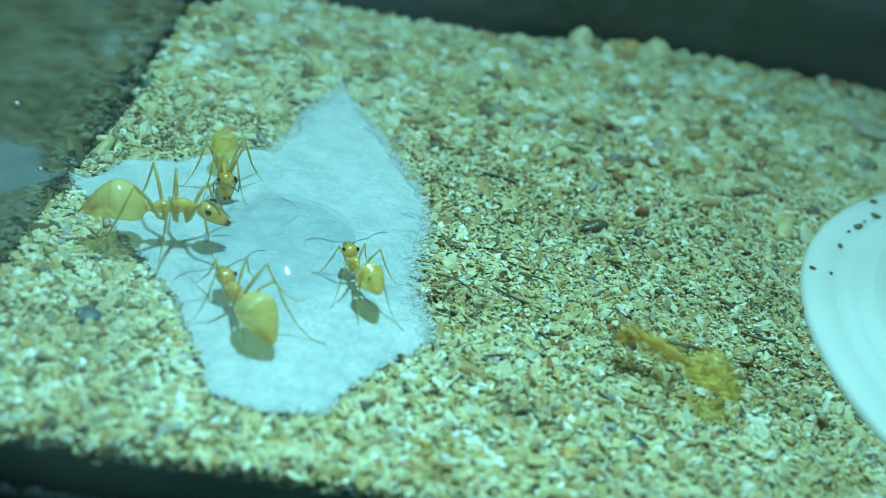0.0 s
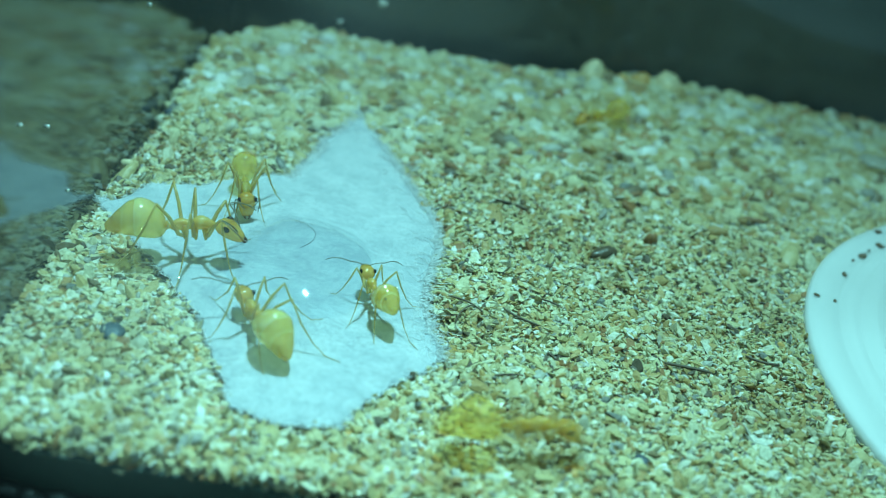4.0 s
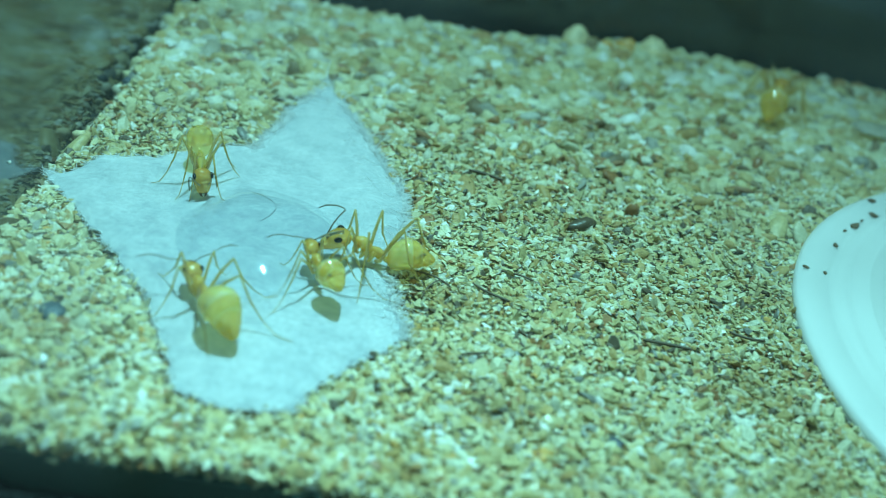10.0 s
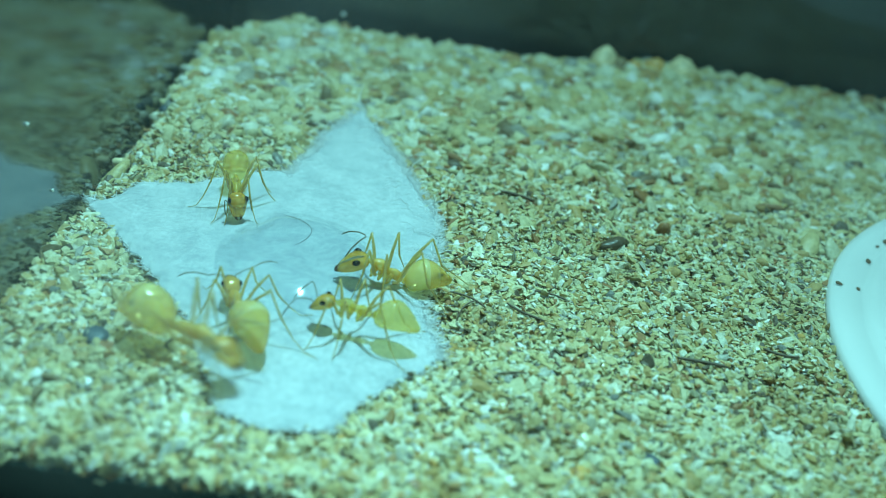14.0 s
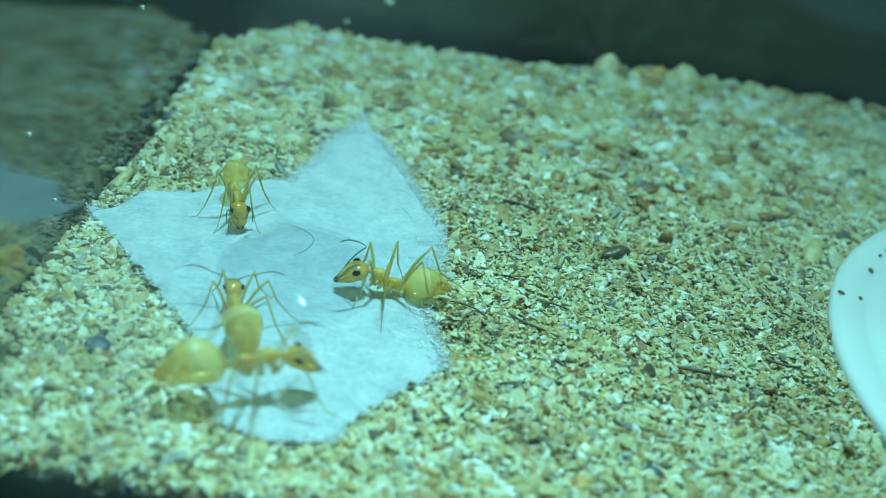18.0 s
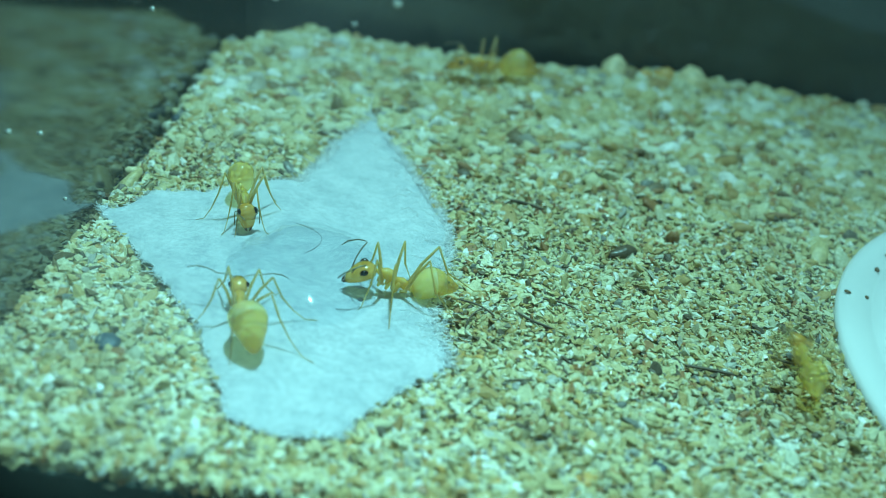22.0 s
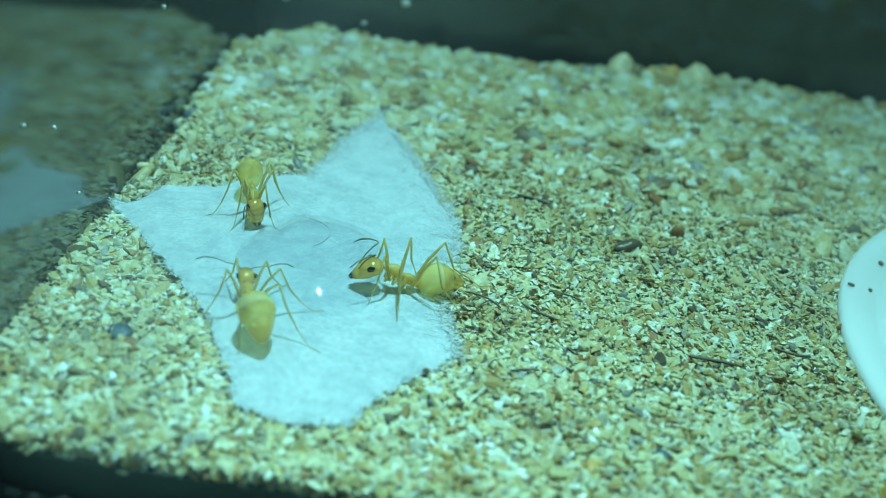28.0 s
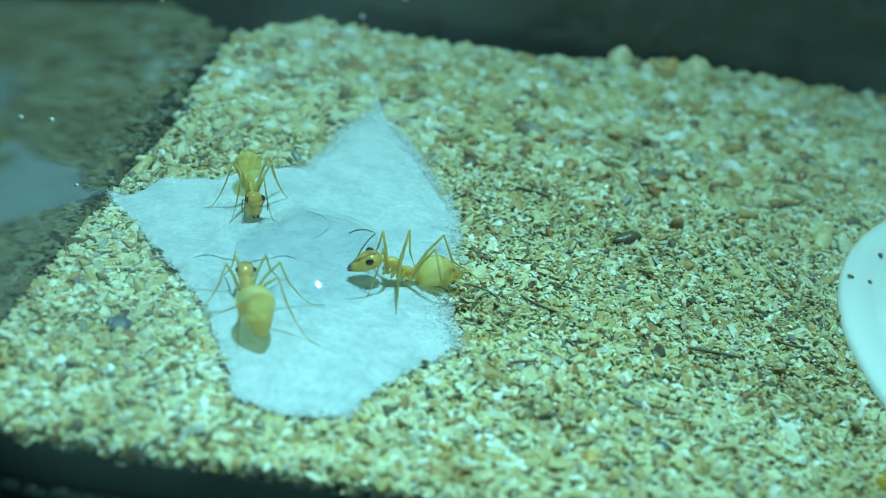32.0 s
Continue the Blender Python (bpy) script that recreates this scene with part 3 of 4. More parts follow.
def tissue():
    edge = torn_edge()
    bm = bmesh.new()
    rim = [bm.verts.new((x, y, 0)) for x, y in edge]
    bm.faces.new(rim)
    bmesh.ops.triangulate(bm, faces=bm.faces[:])
    for k in range(60):
        a, b = -24 + 0.6 * k, -21 + 0.7 * k
        bmesh.ops.bisect_plane(bm, geom=bm.verts[:] + bm.edges[:] + bm.faces[:], plane_co=(a, 0, 0), plane_no=(1, 0, 0))
        if b < 20:
            bmesh.ops.bisect_plane(bm, geom=bm.verts[:] + bm.edges[:] + bm.faces[:], plane_co=(0, b, 0), plane_no=(0, 1, 0))
        if a > 4:
            break
    for v in bm.verts:
        v.co.z = tissue_height(v.co.x, v.co.y)
    low = bmesh.ops.extrude_face_region(bm, geom=bm.faces[:])
    for e in low["geom"]:
        if isinstance(e, bmesh.types.BMVert):
            e.co.z += 0.10
    sheet = tagged(part("tissue", bm, TISSUE), "torn piece of damp white tissue paper on the sand", "tissue")
    # loose fibres round the torn edge
    rng = random.Random(3)
    fb = bmesh.new()
    cx, cy = -9.0, -3.0
    for x, y in edge:
        for _ in range(rng.choice((16, 19, 22) if x > -11 and y > -13 else (3, 4, 5))):
            out = math.atan2(y - cy, x - cx) + rng.gauss(0, 0.9)
            length = rng.uniform(0.25, 0.8) * (2.6 if rng.random() < 0.06 else 1.0) * (1.0 if x > -11 and y > -13 else 0.6)
            z = tissue_height(x, y) + 0.06
            rise, bend = rng.uniform(-0.15, 0.5) * length, rng.gauss(0, 0.5)
            pts = [(x - 0.15 * math.cos(out), y - 0.15 * math.sin(out), z)]
            for k in (0.5, 1.0):
                a = out + bend * k
                pts.append((x + length * k * math.cos(a), y + length * k * math.sin(a), z + rise * k))
            tube(fb, pts, [0.042, 0.034, 0.010] if length < 0.8 else [0.024, 0.020, 0.008], 3)
    # nap on the dry, torn side
    for _ in range(1100):
        k = rng.random()
        n = int(k * len(edge))
        x0, y0 = edge[n]
        inward = rng.random() ** 2 * 0.18
        x, y = x0 + (cx - x0) * inward, y0 + (cy - y0) * inward
        if x0 < -11 or y0 < -13 or not inside(x, y, TORN):
            continue
        a, length = rng.uniform(0, 6.28), rng.uniform(0.4, 1.3)
        z = tissue_height(x, y) + 0.09
        tube(fb, [(x, y, z), (x + 0.5 * length * math.cos(a), y + 0.5 * length * math.sin(a), z + rng.uniform(0.02, 0.2)), (x + length * math.cos(a + 0.4), y + length * math.sin(a + 0.4), z + 0.02)], [0.012, 0.013, 0.006], 3)
    wisp = arc((-7.4, 16.6), (-7.6, 18.6), 0.08, lambda x, y: tissue_height(-7.4, 17) + 0.1 + 0.7 * (y - 16.6))
    tube(fb, wisp, [0.085 - 0.006 * k for k in range(len(wisp))], 5)
    tagged(part("fibres", fb, FIBRE, sheet, "fine white loose paper fibres"), kind="stuff")
    return sheet


tissue()


def water_drop():
    """A flat, spread pool of water on the tissue."""
    bm = bmesh.new()
    cx, cy, rings, n = -8.3, -6.1, 14, 72
    grid = []
    for i in range(1, rings + 1):
        k = i / rings
        ring = []
        for j in range(n):
            a = 2 * math.pi * j / n
            r = 1 + 0.10 * noise.noise(Vector((math.cos(a) * 1.3, math.sin(a) * 1.3, 4.0)))
            u, v = 5.3 * r * math.cos(a), 5.3 * r * math.sin(a)
            x, y = cx + k * (u * 0.80 + v * 0.30), cy + k * (-u * 0.45 + v * 1.0)
            z = tissue_height(x, y) + 0.085 + 1.60 * (1 - k * k) ** 0.95
            ring.append(bm.verts.new((x, y, z)))
        grid.append(ring)
    top = bm.verts.new((cx, cy, tissue_height(cx, cy) + 1.685))
    for j in range(n):
        bm.faces.new((top, grid[0][j], grid[0][(j + 1) % n]))
    for a, b in zip(grid, grid[1:]):
        for j in range(n):
            bm.faces.new((a[j], b[j], b[(j + 1) % n], a[(j + 1) % n]))
    ob = tagged(part("water_drop", bm, WATER), "clear flat drop of water spread on the tissue", "water drop")
    return ob


water_drop()


def strand(name, pts, radius, mat, label, category):
    return tagged(part(name, tube(bmesh.new(), pts, [radius * 0.6] + [radius] * (len(pts) - 2) + [radius * 0.4], 5), mat), label, category)


strand("hair", arc((-9.9, -0.9), (-8.6, -4.4), 0.38, lambda x, y: tissue_height(x, y) + 0.14), 0.014, HAIR, "short dark curved hair on the wet tissue", "hair")
for (p, q, bow, r) in (((1.0, -6.2), (3.2, -7.6), 0.10, 0.06), ((4.4, -6.6), (6.6, -8.0), -0.06, 0.08), ((1.6, -8.3), (2.6, -6.9), 0.1, 0.05), ((6.0, -5.0), (8.0, -5.5), 0.05, 0.06),
                       ((14.2, -9.3), (17.0, -9.6), 0.03, 0.10), ((4.0, -14.0), (5.6, -13.6), 0.05, 0.06), ((3.6, 7.2), (6.0, 6.6), 0.05, 0.10), ((19.5, -7.0), (21.5, -7.6), -0.1, 0.08)):
    strand("straw", arc(p, q, bow, lambda x, y: sand_height(x, y) + 0.32), r, STRAW, "thin dark splinter of straw lying on the sand", "straw")


# ---- loose pebbles that stand out from the sand ----
def pebble(x, y, size, mat, label, seed, flat=0.8):
    size *= 0.8
    bm = stone(bmesh.new(), size, size * 0.9, size * flat, seed)
    return tagged(part("pebble", bm, mat, None, "", place(x, y, sand_height(x, y) + 0.15 * size * flat, 0, 0, seed * 47)), label, "pebble")


pebble(12.0, 34.3, 1.75, PEBBLE, "large pale tan pebble against the back wall", 1, 1.2)
pebble(14.6, 34.1, 1.25, PEBBLE_RUST, "small rusty pebble against the back wall", 2)
pebble(16.6, 34.4, 1.5, PEBBLE_RUST, "small rusty pebble against the back wall", 3, 1.0)
pebble(18.9, 34.4, 1.65, PEBBLE, "round tan pebble against the back wall", 4, 1.0)
pebble(-16.7, -15.5, 1.05, PEBBLE_DARK, "dark blue-grey pebble in the sand", 5, 0.42)
pebble(-16.0, -19.3, 0.42, PEBBLE_WHITE, "shiny white grain in the sand", 6)
pebble(24.1, -5.3, 0.42, PEBBLE_DARK, "dark grey pebble beside the feeder base", 7)
pebble(3.3, -20.0, 0.38, PEBBLE_WHITE, "glassy white grain in the sand", 8)
pebble(4.1, 26.0, 0.55, PEBBLE_WHITE, "glassy white grain in the sand", 9)
# no real lump: its dark brown paints the shade inside the sand's hole
pebble(0.9, -9.2, 0.75, SPECK, "dark filler for the shade in the hole at the tissue's edge", 10, 0.6)
pebble(12.0, -18.6, 0.62, PEBBLE_DARK, "dark grey pebble in the sand", 11, 0.6)
pebble(8.3, -20.4, 0.7, PEBBLE_RUST, "dark brown pebble in the sand", 12, 0.6)
pebble(-21.6, 3.4, 0.6, PEBBLE, "pale pebble by the glass side wall", 13, 0.9)
pebble(-21.2, 12.3, 0.5, PEBBLE_DARK, "dark pebble by the glass side wall", 14)
pebble(3.6, -16.6, 0.4, PEBBLE_DARK, "small dark pebble in the sand", 15, 0.6)


# ---- the white plastic feeder ----
def feeder():
    base = new("feeder")
    x, y, r = FEEDER
    base.matrix_basis = place(x, y, 0.0)
    tagged(base, "translucent white plastic feeder base with a ribbed cone", "feeder")
    # beyond the rings the flange runs on as an added white floor, brightening the cone
    prof = [(r - 1.2, -0.6), (r - 0.3, -0.4), (r, 0.0), (r, 0.45), (r - 0.2, 0.68), (r - 0.7, 0.78), (r - 1.9, 0.84), (r - 2.05, 0.72), (r - 2.3, 0.72), (r - 2.5, 0.90), (r - 3.1, 1.0), (r - 3.25, 0.92), (r - 3.45, 0.94), (r - 3.65, 1.08), (r - 4.6, 1.16), (r - 8.0, 1.1), (r - 16.0, 1.05), (0.2, 1.05)]
    part("flange", lathe(bmesh.new(), prof, 144, closed=False), PLASTIC, base)
    # the cone's unseen top is left open so that lamplight fills it
    cone = [(r - 4.5, 1.17), (r - 5.6, 1.45), (r - 6.7, 2.0), (r - 7.6, 2.9), (r - 8.3, 4.2), (r - 8.9, 6.2), (r - 9.5, 9.0), (r - 10.0, 12.0), (r - 10.6, 15.2)]
    neck = part("cone", lathe(bmesh.new(), cone, 144, closed=False), CLOUDY, base, "cloudy flared cone, its unseen top left open to let light in")
    part("rim", lathe(bmesh.new(), [(r - 10.3, 15.0), (r - 10.2, 15.4), (r - 10.6, 15.7), (r - 11.1, 15.5), (r - 11.0, 15.0)], closed=False), PLASTIC, neck)
    for i in range(14):
        a = math.radians(168 + 360 / 14 * i)
        bm = bmesh.new()
        for k in range(30):
            z = 1.7 + 0.45 * k
            n = max(m for m in range(len(cone)) if cone[m][1] <= z)
            g = (z - cone[n][1]) / (cone[n + 1][1] - cone[n][1])
            rr = cone[n][0] * (1 - g) + cone[n + 1][0] * g
            m = bmesh.ops.create_icosphere(bm, subdivisions=2, radius=0.19)
            bmesh.ops.translate(bm, verts=m["verts"], vec=(rr * math.cos(a), rr * math.sin(a), z))
        part("rib", bm, PLASTIC, neck)
    rng = random.Random(8)
    for a, rr, s in ((2.31, r - 0.8, 0.24), (2.39, r - 2.1, 0.24), (2.51, r - 2.0, 0.30), (2.57, r - 1.8, 0.14), (2.68, r - 1.9, 0.20), (2.86, r - 1.8, 0.14), (2.86, r - 0.6, 0.16), (2.46, r - 2.0, 0.12)):
        bm = stone(bmesh.new(), s * 1.6, s, s * 0.6, rng.random() * 50, 1)
        tagged(part("dirt_speck", bm, SPECK, None, "", place(x + rr * math.cos(a), y + rr * math.sin(a), 0.88, 0, 0, rng.uniform(0, 180))), "brown speck of dirt on the feeder's rim", "dirt")


feeder()


def plastic_strip():
    """A flat translucent strip lying behind the feeder."""
    bm = bmesh.new()
    pts = arc((34.8, 26.2), (48.0, 22.0), 0.04, lambda x, y: sand_height(x, y) + 0.75, 16)
    tube(bm, pts, [0.3] + [1.5] * 15 + [1.0], 8, 0.25)
    return tagged(part("plastic_strip", bm, FILM), "flat strip of white plastic lying on the sand", "plastic strip")


plastic_strip()


# ---- droplets on the glass walls, their glints painted in as pale solid colour ----
def wall_speck(x, z, s, mat, seed):
    bm = stone(bmesh.new(), s, 0.25, s * 0.8, seed, 2)
    return tagged(part("wall_speck", bm, mat, None, "", place(x, BACK_Y - 0.12 - 0.038 * z, z)), "droplet on the dark back glass, its glint painted pale", "speck")


for x, z, s in ((-13.8, 5.1, 0.6), (-13.1, 4.5, 0.3), (-6.1, 5.9, 0.8), (-5.2, 5.7, 0.55), (-4.6, 5.3, 0.5), (-8.1, 3.2, 0.42), (-11.7, 0.7, 0.25), (-19.0, 2.0, 0.25), (-12.4, 4.1, 0.22)):
    wall_speck(x, z, s, PEBBLE_PALE if s > 0.45 else PEBBLE_WHITE, x)


# opaque white stands for the sparkle of each droplet
def wall_drop(y, z, s):
    bm = stone(bmesh.new(), 0.12, s, s * 1.3, y, 1)
    return tagged(part("water_speck", bm, PEBBLE_WHITE, None, "", place(LEFT_X - z * 0.0524 + 0.0122 * (y - 5.6) + 0.02, y, z)), "tiny droplet on the glass side wall, its glint painted white", "droplet")


for y, z, s in ((10.8, 8.7, 0.14), (2.2, 12.4, 0.10), (17.8, 8.5, 0.10), (21.4, 7.6, 0.10), (-8.6, 8.0, 0.10), (-6.2, 2.8, 0.09), (-12.2, 9.7, 0.09)):
    wall_drop(y, z, s)


# ---- ants ----
def leg_meshes(reach, lift, hip):
    """Femur, tibia and foot of one leg, out along x from the hip; the foot stands hip below it."""
    knee, ankle, toe = (0.36 * reach, 0, lift), (0.66 * reach, 0, 1.1 - hip), (reach, 0, 0.03 - hip)
    mid = (0.82 * reach, 0, 0.10 - hip)
    femur = mesh_of("femur", tube(bmesh.new(), [(0, 0, -0.25), (0.07 * reach, 0, -0.05), (0.20 * reach, 0, lift * 0.55), knee], [0.17, 0.17, 0.15, 0.10], 8), LEG)
    tibia = mesh_of("tibia", tube(bmesh.new(), [knee, (0.5 * reach, 0, lift * 0.42 - 0.5), ankle], [0.09, 0.10, 0.06], 8), LEG)
    foot = mesh_of("foot", tube(bmesh.new(), [ankle, mid, toe], [0.055, 0.045, 0.03], 6), LEG)
    return femur, tibia, foot


HIP = 2.45
LEGS = (("front", 1.05, 0.34, 48, 4.6, 2.0), ("middle", 0.25, 0.40, 92, 4.7, 2.5), ("hind", -0.55, 0.38, 138, 6.4, 2.7))
JOINT = (-2.0, 0, 2.72)
NECK = (1.85, 0, 3.10)


# antennae: the long first joint, the elbow, then the bowed whip, out from the face
FEELERS = {
    "ahead": ((0, 0, 0), (0.2, 0.5, 0.5), (0.45, 0.95, 0.85), (0.7, 1.3, 1.0), (0.9, 1.38, 0.95), (1.7, 1.5, 0.45), (2.5, 1.6, -0.2), (3.1, 1.65, -0.8)),
    "back": ((0, 0, 0), (-0.5, 0.35, 0.45), (-1.1, 0.75, 0.80), (-1.6, 1.05, 0.95), (-1.5, 1.2, 1.05), (-1.0, 1.5, 1.2), (-0.2, 1.8, 1.2), (0.4, 1.9, 1.0)),
    "wide": ((0, 0, 0), (0.0, 0.6, 0.35), (-0.05, 1.25, 0.55), (-0.1, 1.8, 0.6), (0.05, 1.95, 0.6), (0.45, 2.8, 0.55), (0.75, 3.7, 0.3), (0.8, 4.5, -0.15)),
    "down": ((0, 0, 0), (-0.3, 0.3, 0.1), (-0.7, 0.62, 0.1), (-1.0, 0.85, 0.05), (-0.95, 0.9, -0.05), (-0.6, 0.95, -0.25), (-0.1, 0.95, -0.45), (0.3, 0.9, -0.6)),
}


def feeler_bm(kind, s):
    return tube(bmesh.new(), [(x, s * y, z) for x, y, z in FEELERS[kind]], [0.05, 0.055, 0.055, 0.055, 0.05, 0.055, 0.06, 0.03], 7)


def ant_model():
    """One ant, facing +x, feet at z 0; parts hang under an empty at its base."""
    ant = new("ant")
    thorax = loft(bmesh.new(), [(-1.66, 2.76, 0.13, 0.14), (-1.52, 2.82, 0.28, 0.30), (-1.2, 2.92, 0.38, 0.44), (-0.8, 3.0, 0.40, 0.46), (-0.45, 2.98, 0.33, 0.38), (-0.2, 2.96, 0.29, 0.33), (0.05, 3.04, 0.38, 0.42),
                                (0.4, 3.16, 0.50, 0.52), (0.8, 3.18, 0.52, 0.50), (1.15, 3.14, 0.44, 0.40), (1.45, 3.09, 0.29, 0.26), (1.7, 3.08, 0.17, 0.17), (1.95, 3.08, 0.15, 0.15)], 18)
    for v in thorax.verts:
        v.co.y, v.co.z = v.co.y * 1.08, 2.98 + (v.co.z - 2.98) * 1.08
    part("thorax", thorax, BODY, ant)
    for x in (0.95, 0.2, -0.6):
        for s in (1, -1):
            part("coxa", tube(bmesh.new(), [(0, 0, 0.40), (0.02, s * 0.08, 0.0), (0.06, s * 0.16, -0.50), (0.08, s * 0.20, -0.72)], [0.22, 0.24, 0.17, 0.10], 8), BODY, ant, "", place(x, s * 0.24, 2.66))
    petiole = loft(bmesh.new(), [(-2.15, 2.72, 0.12, 0.12), (-2.05, 2.74, 0.18, 0.20), (-1.95, 2.86, 0.22, 0.42), (-1.82, 2.88, 0.22, 0.40), (-1.72, 2.76, 0.18, 0.20), (-1.55, 2.74, 0.13, 0.14)], 12)
    part("petiole", petiole, BODY, ant)
    prof = [(0.10, 0.12), (0.04, 0.34), (-0.10, 0.70), (-0.32, 1.0), (-0.65, 1.22), (-1.05, 1.34), (-1.5, 1.38), (-1.86, 1.36), (-1.90, 1.31), (-2.3, 1.20), (-2.66, 1.04), (-2.70, 0.98), (-3.05, 0.84), (-3.32, 0.68),
            (-3.35, 0.62), (-3.62, 0.45), (-3.80, 0.27), (-3.90, 0.08)]
    body = loft(bmesh.new(), [(x * 1.08, 0.12 + 0.62 * math.sin(math.pi * min(1.0, max(0.0, -x / 3.6))) ** 1.0 - 0.04 * max(0, -x - 1.5), w * 1.0, w * 1.02) for x, w in prof], 26)
    gaster = part("gaster", body, GASTER, ant, "swollen, banded, honey-yellow gaster", place(*JOINT, 0, 0, 0))
    spot = bmesh.new()
    bmesh.ops.create_icosphere(spot, subdivisions=2, radius=1.0)
    for v in spot.verts:
        v.co = Vector((v.co.x * 0.32, v.co.y * 0.20, v.co.z * 0.20))
    part("spot", spot, FOOD, gaster, "dark spot in the gaster", place(-2.95, 0.55, 0.95, -30, 25, 0))
    # the head hangs from the neck and may be tilted
    skull = loft(bmesh.new(), [(-0.05, 0.02, 0.20, 0.16), (0.05, 0.02, 0.50, 0.36), (0.3, 0.06, 0.72, 0.52), (0.7, 0.08, 0.79, 0.60), (1.1, 0.03, 0.76, 0.57), (1.5, -0.06, 0.64, 0.44), (1.85, -0.14, 0.50, 0.28), (2.0, -0.17, 0.36, 0.17)], 20)
    for v in skull.verts:
        v.co *= 1.15
    head = part("head", skull, HEAD, ant, "amber head", place(*NECK, 0, 35, 0))
    for s in (1, -1):
        eye = bmesh.new()
        bmesh.ops.create_icosphere(eye, subdivisions=2, radius=1.0)
        for v in eye.verts:
            v.co = Vector((v.co.x * 0.32, v.co.y * 0.20, v.co.z * 0.28))
        part("eye", eye, EYE, head, "black compound eye", place(0.74, s * 0.80, 0.36, -s * 28, 0, 0))
        jaw = tube(bmesh.new(), [(0, 0, 0), (0.28, 0.02 * s, -0.05), (0.48, -0.16 * s, -0.08)], [0.16, 0.12, 0.03], 8)
        part("mandible", jaw, JAW, head, "dark mandible", place(2.14, s * 0.23, -0.20))
        feeler = feeler_bm("ahead", s)
        part("antenna", feeler, ANTENNA, head, "thin dark antenna", place(1.66, s * 0.34, 0.38))
    for name, x, y, turn, reach, lift in LEGS:
        femur, tibia, foot = leg_meshes(reach, lift, HIP)
        for s in (1, -1):
            leg = new("leg", femur)
            leg.parent = ant
            leg.matrix_basis = place(x, s * y, HIP, 0, 0, s * turn)
            for sub in (tibia, foot):
                o = new(sub.name, sub)
                o.parent = leg
    return ant


def ant_parts(ant):
    legs = [o for o in ant.children if o.name.startswith("leg")]
    head = next(o for o in ant.children if o.name.startswith("head"))
    gaster = next(o for o in ant.children if o.name.startswith("gaster"))
    return head, gaster, legs


ANT_LOOKS = {
    "A": "large honey-yellow ant drinking at the water drop",
    "B": "honey-yellow ant at the tissue's edge, head to the drop",
    "C": "small honey-yellow ant with a dark spot in its gaster",
    "D": "honey-yellow ant drinking at the drop from the tissue's edge",
    "E": "large yellow ant with an amber head, walking about",
    "F": "small slender yellow ant, walking about the sand",
    "G": "large pale yellow ant, running about the box",
}
# parts given the clearer shell; on B's trunk it stands in for haze and blur
PALE = {"B": ("gaster", "thorax", "petiole", "coxa"), "F": ("gaster", "thorax", "petiole", "coxa"), "G": ("gaster",)}
HEAD_SIZE = {"D": 1.2, "B": 1.05}
CROUCH = {"A": 1.1, "B": 0.5, "C": 0.2, "D": 0.7}
BODY_SLOPE = {"A": 15, "D": -22, "E": -3}
GASTER_SIZE = {"A": 1.28, "C": 1.14, "E": 1.08, "G": 1.12}
GASTER_DROOP = {"A": 26, "B": -4, "C": -16, "D": -26, "E": 2, "F": 2, "G": 8}
GASTER_TURN = {"A": 14, "D": 11}
HEAD_TILT = {"A": -12, "B": 52, "C": -14, "D": 20, "E": 18, "F": 24, "G": 24}
HEAD_TURN = {"B": 14, "C": -8, "E": -10}
FEELER_KIND = {"A": "wide", "B": "down", "C": "wide", "D": "back", "E": "back"}
# how a still ant stands: for each leg its turn from the head's way and its reach; front, middle, hind, each left then right
STANCE = {
    "A": ((20, 1.2), (45, 1.25), (100, 0.95), (90, 1.5), (174, 1.0), (135, 1.35)),
    "B": ((40, 0.7), (14, 0.65), (112, 1.05), (30, 0.85), (125, 0.8), (75, 0.7)),
    "C": ((55, 0.95), (48, 1.0), (135, 1.2), (102, 1.25), (165, 1.3), (166, 1.35)),
    "D": ((53, 0.8), (60, 0.9), (88, 1.25), (125, 0.8), (148, 1.05), (170, 1.3)),
    "E": ((40, 1), (50, 1), (100, 1), (104, 1), (120, 1), (158, 1)),
}


def ant_at(x, y, z, yaw, pitch, roll):
    if abs(z) < 0.05:
        z = tissue_height(x, y) + 0.08 if inside(x, y, TORN) else sand_height(x, y) + 0.05
    return place(x, y, z, roll, -pitch, yaw)


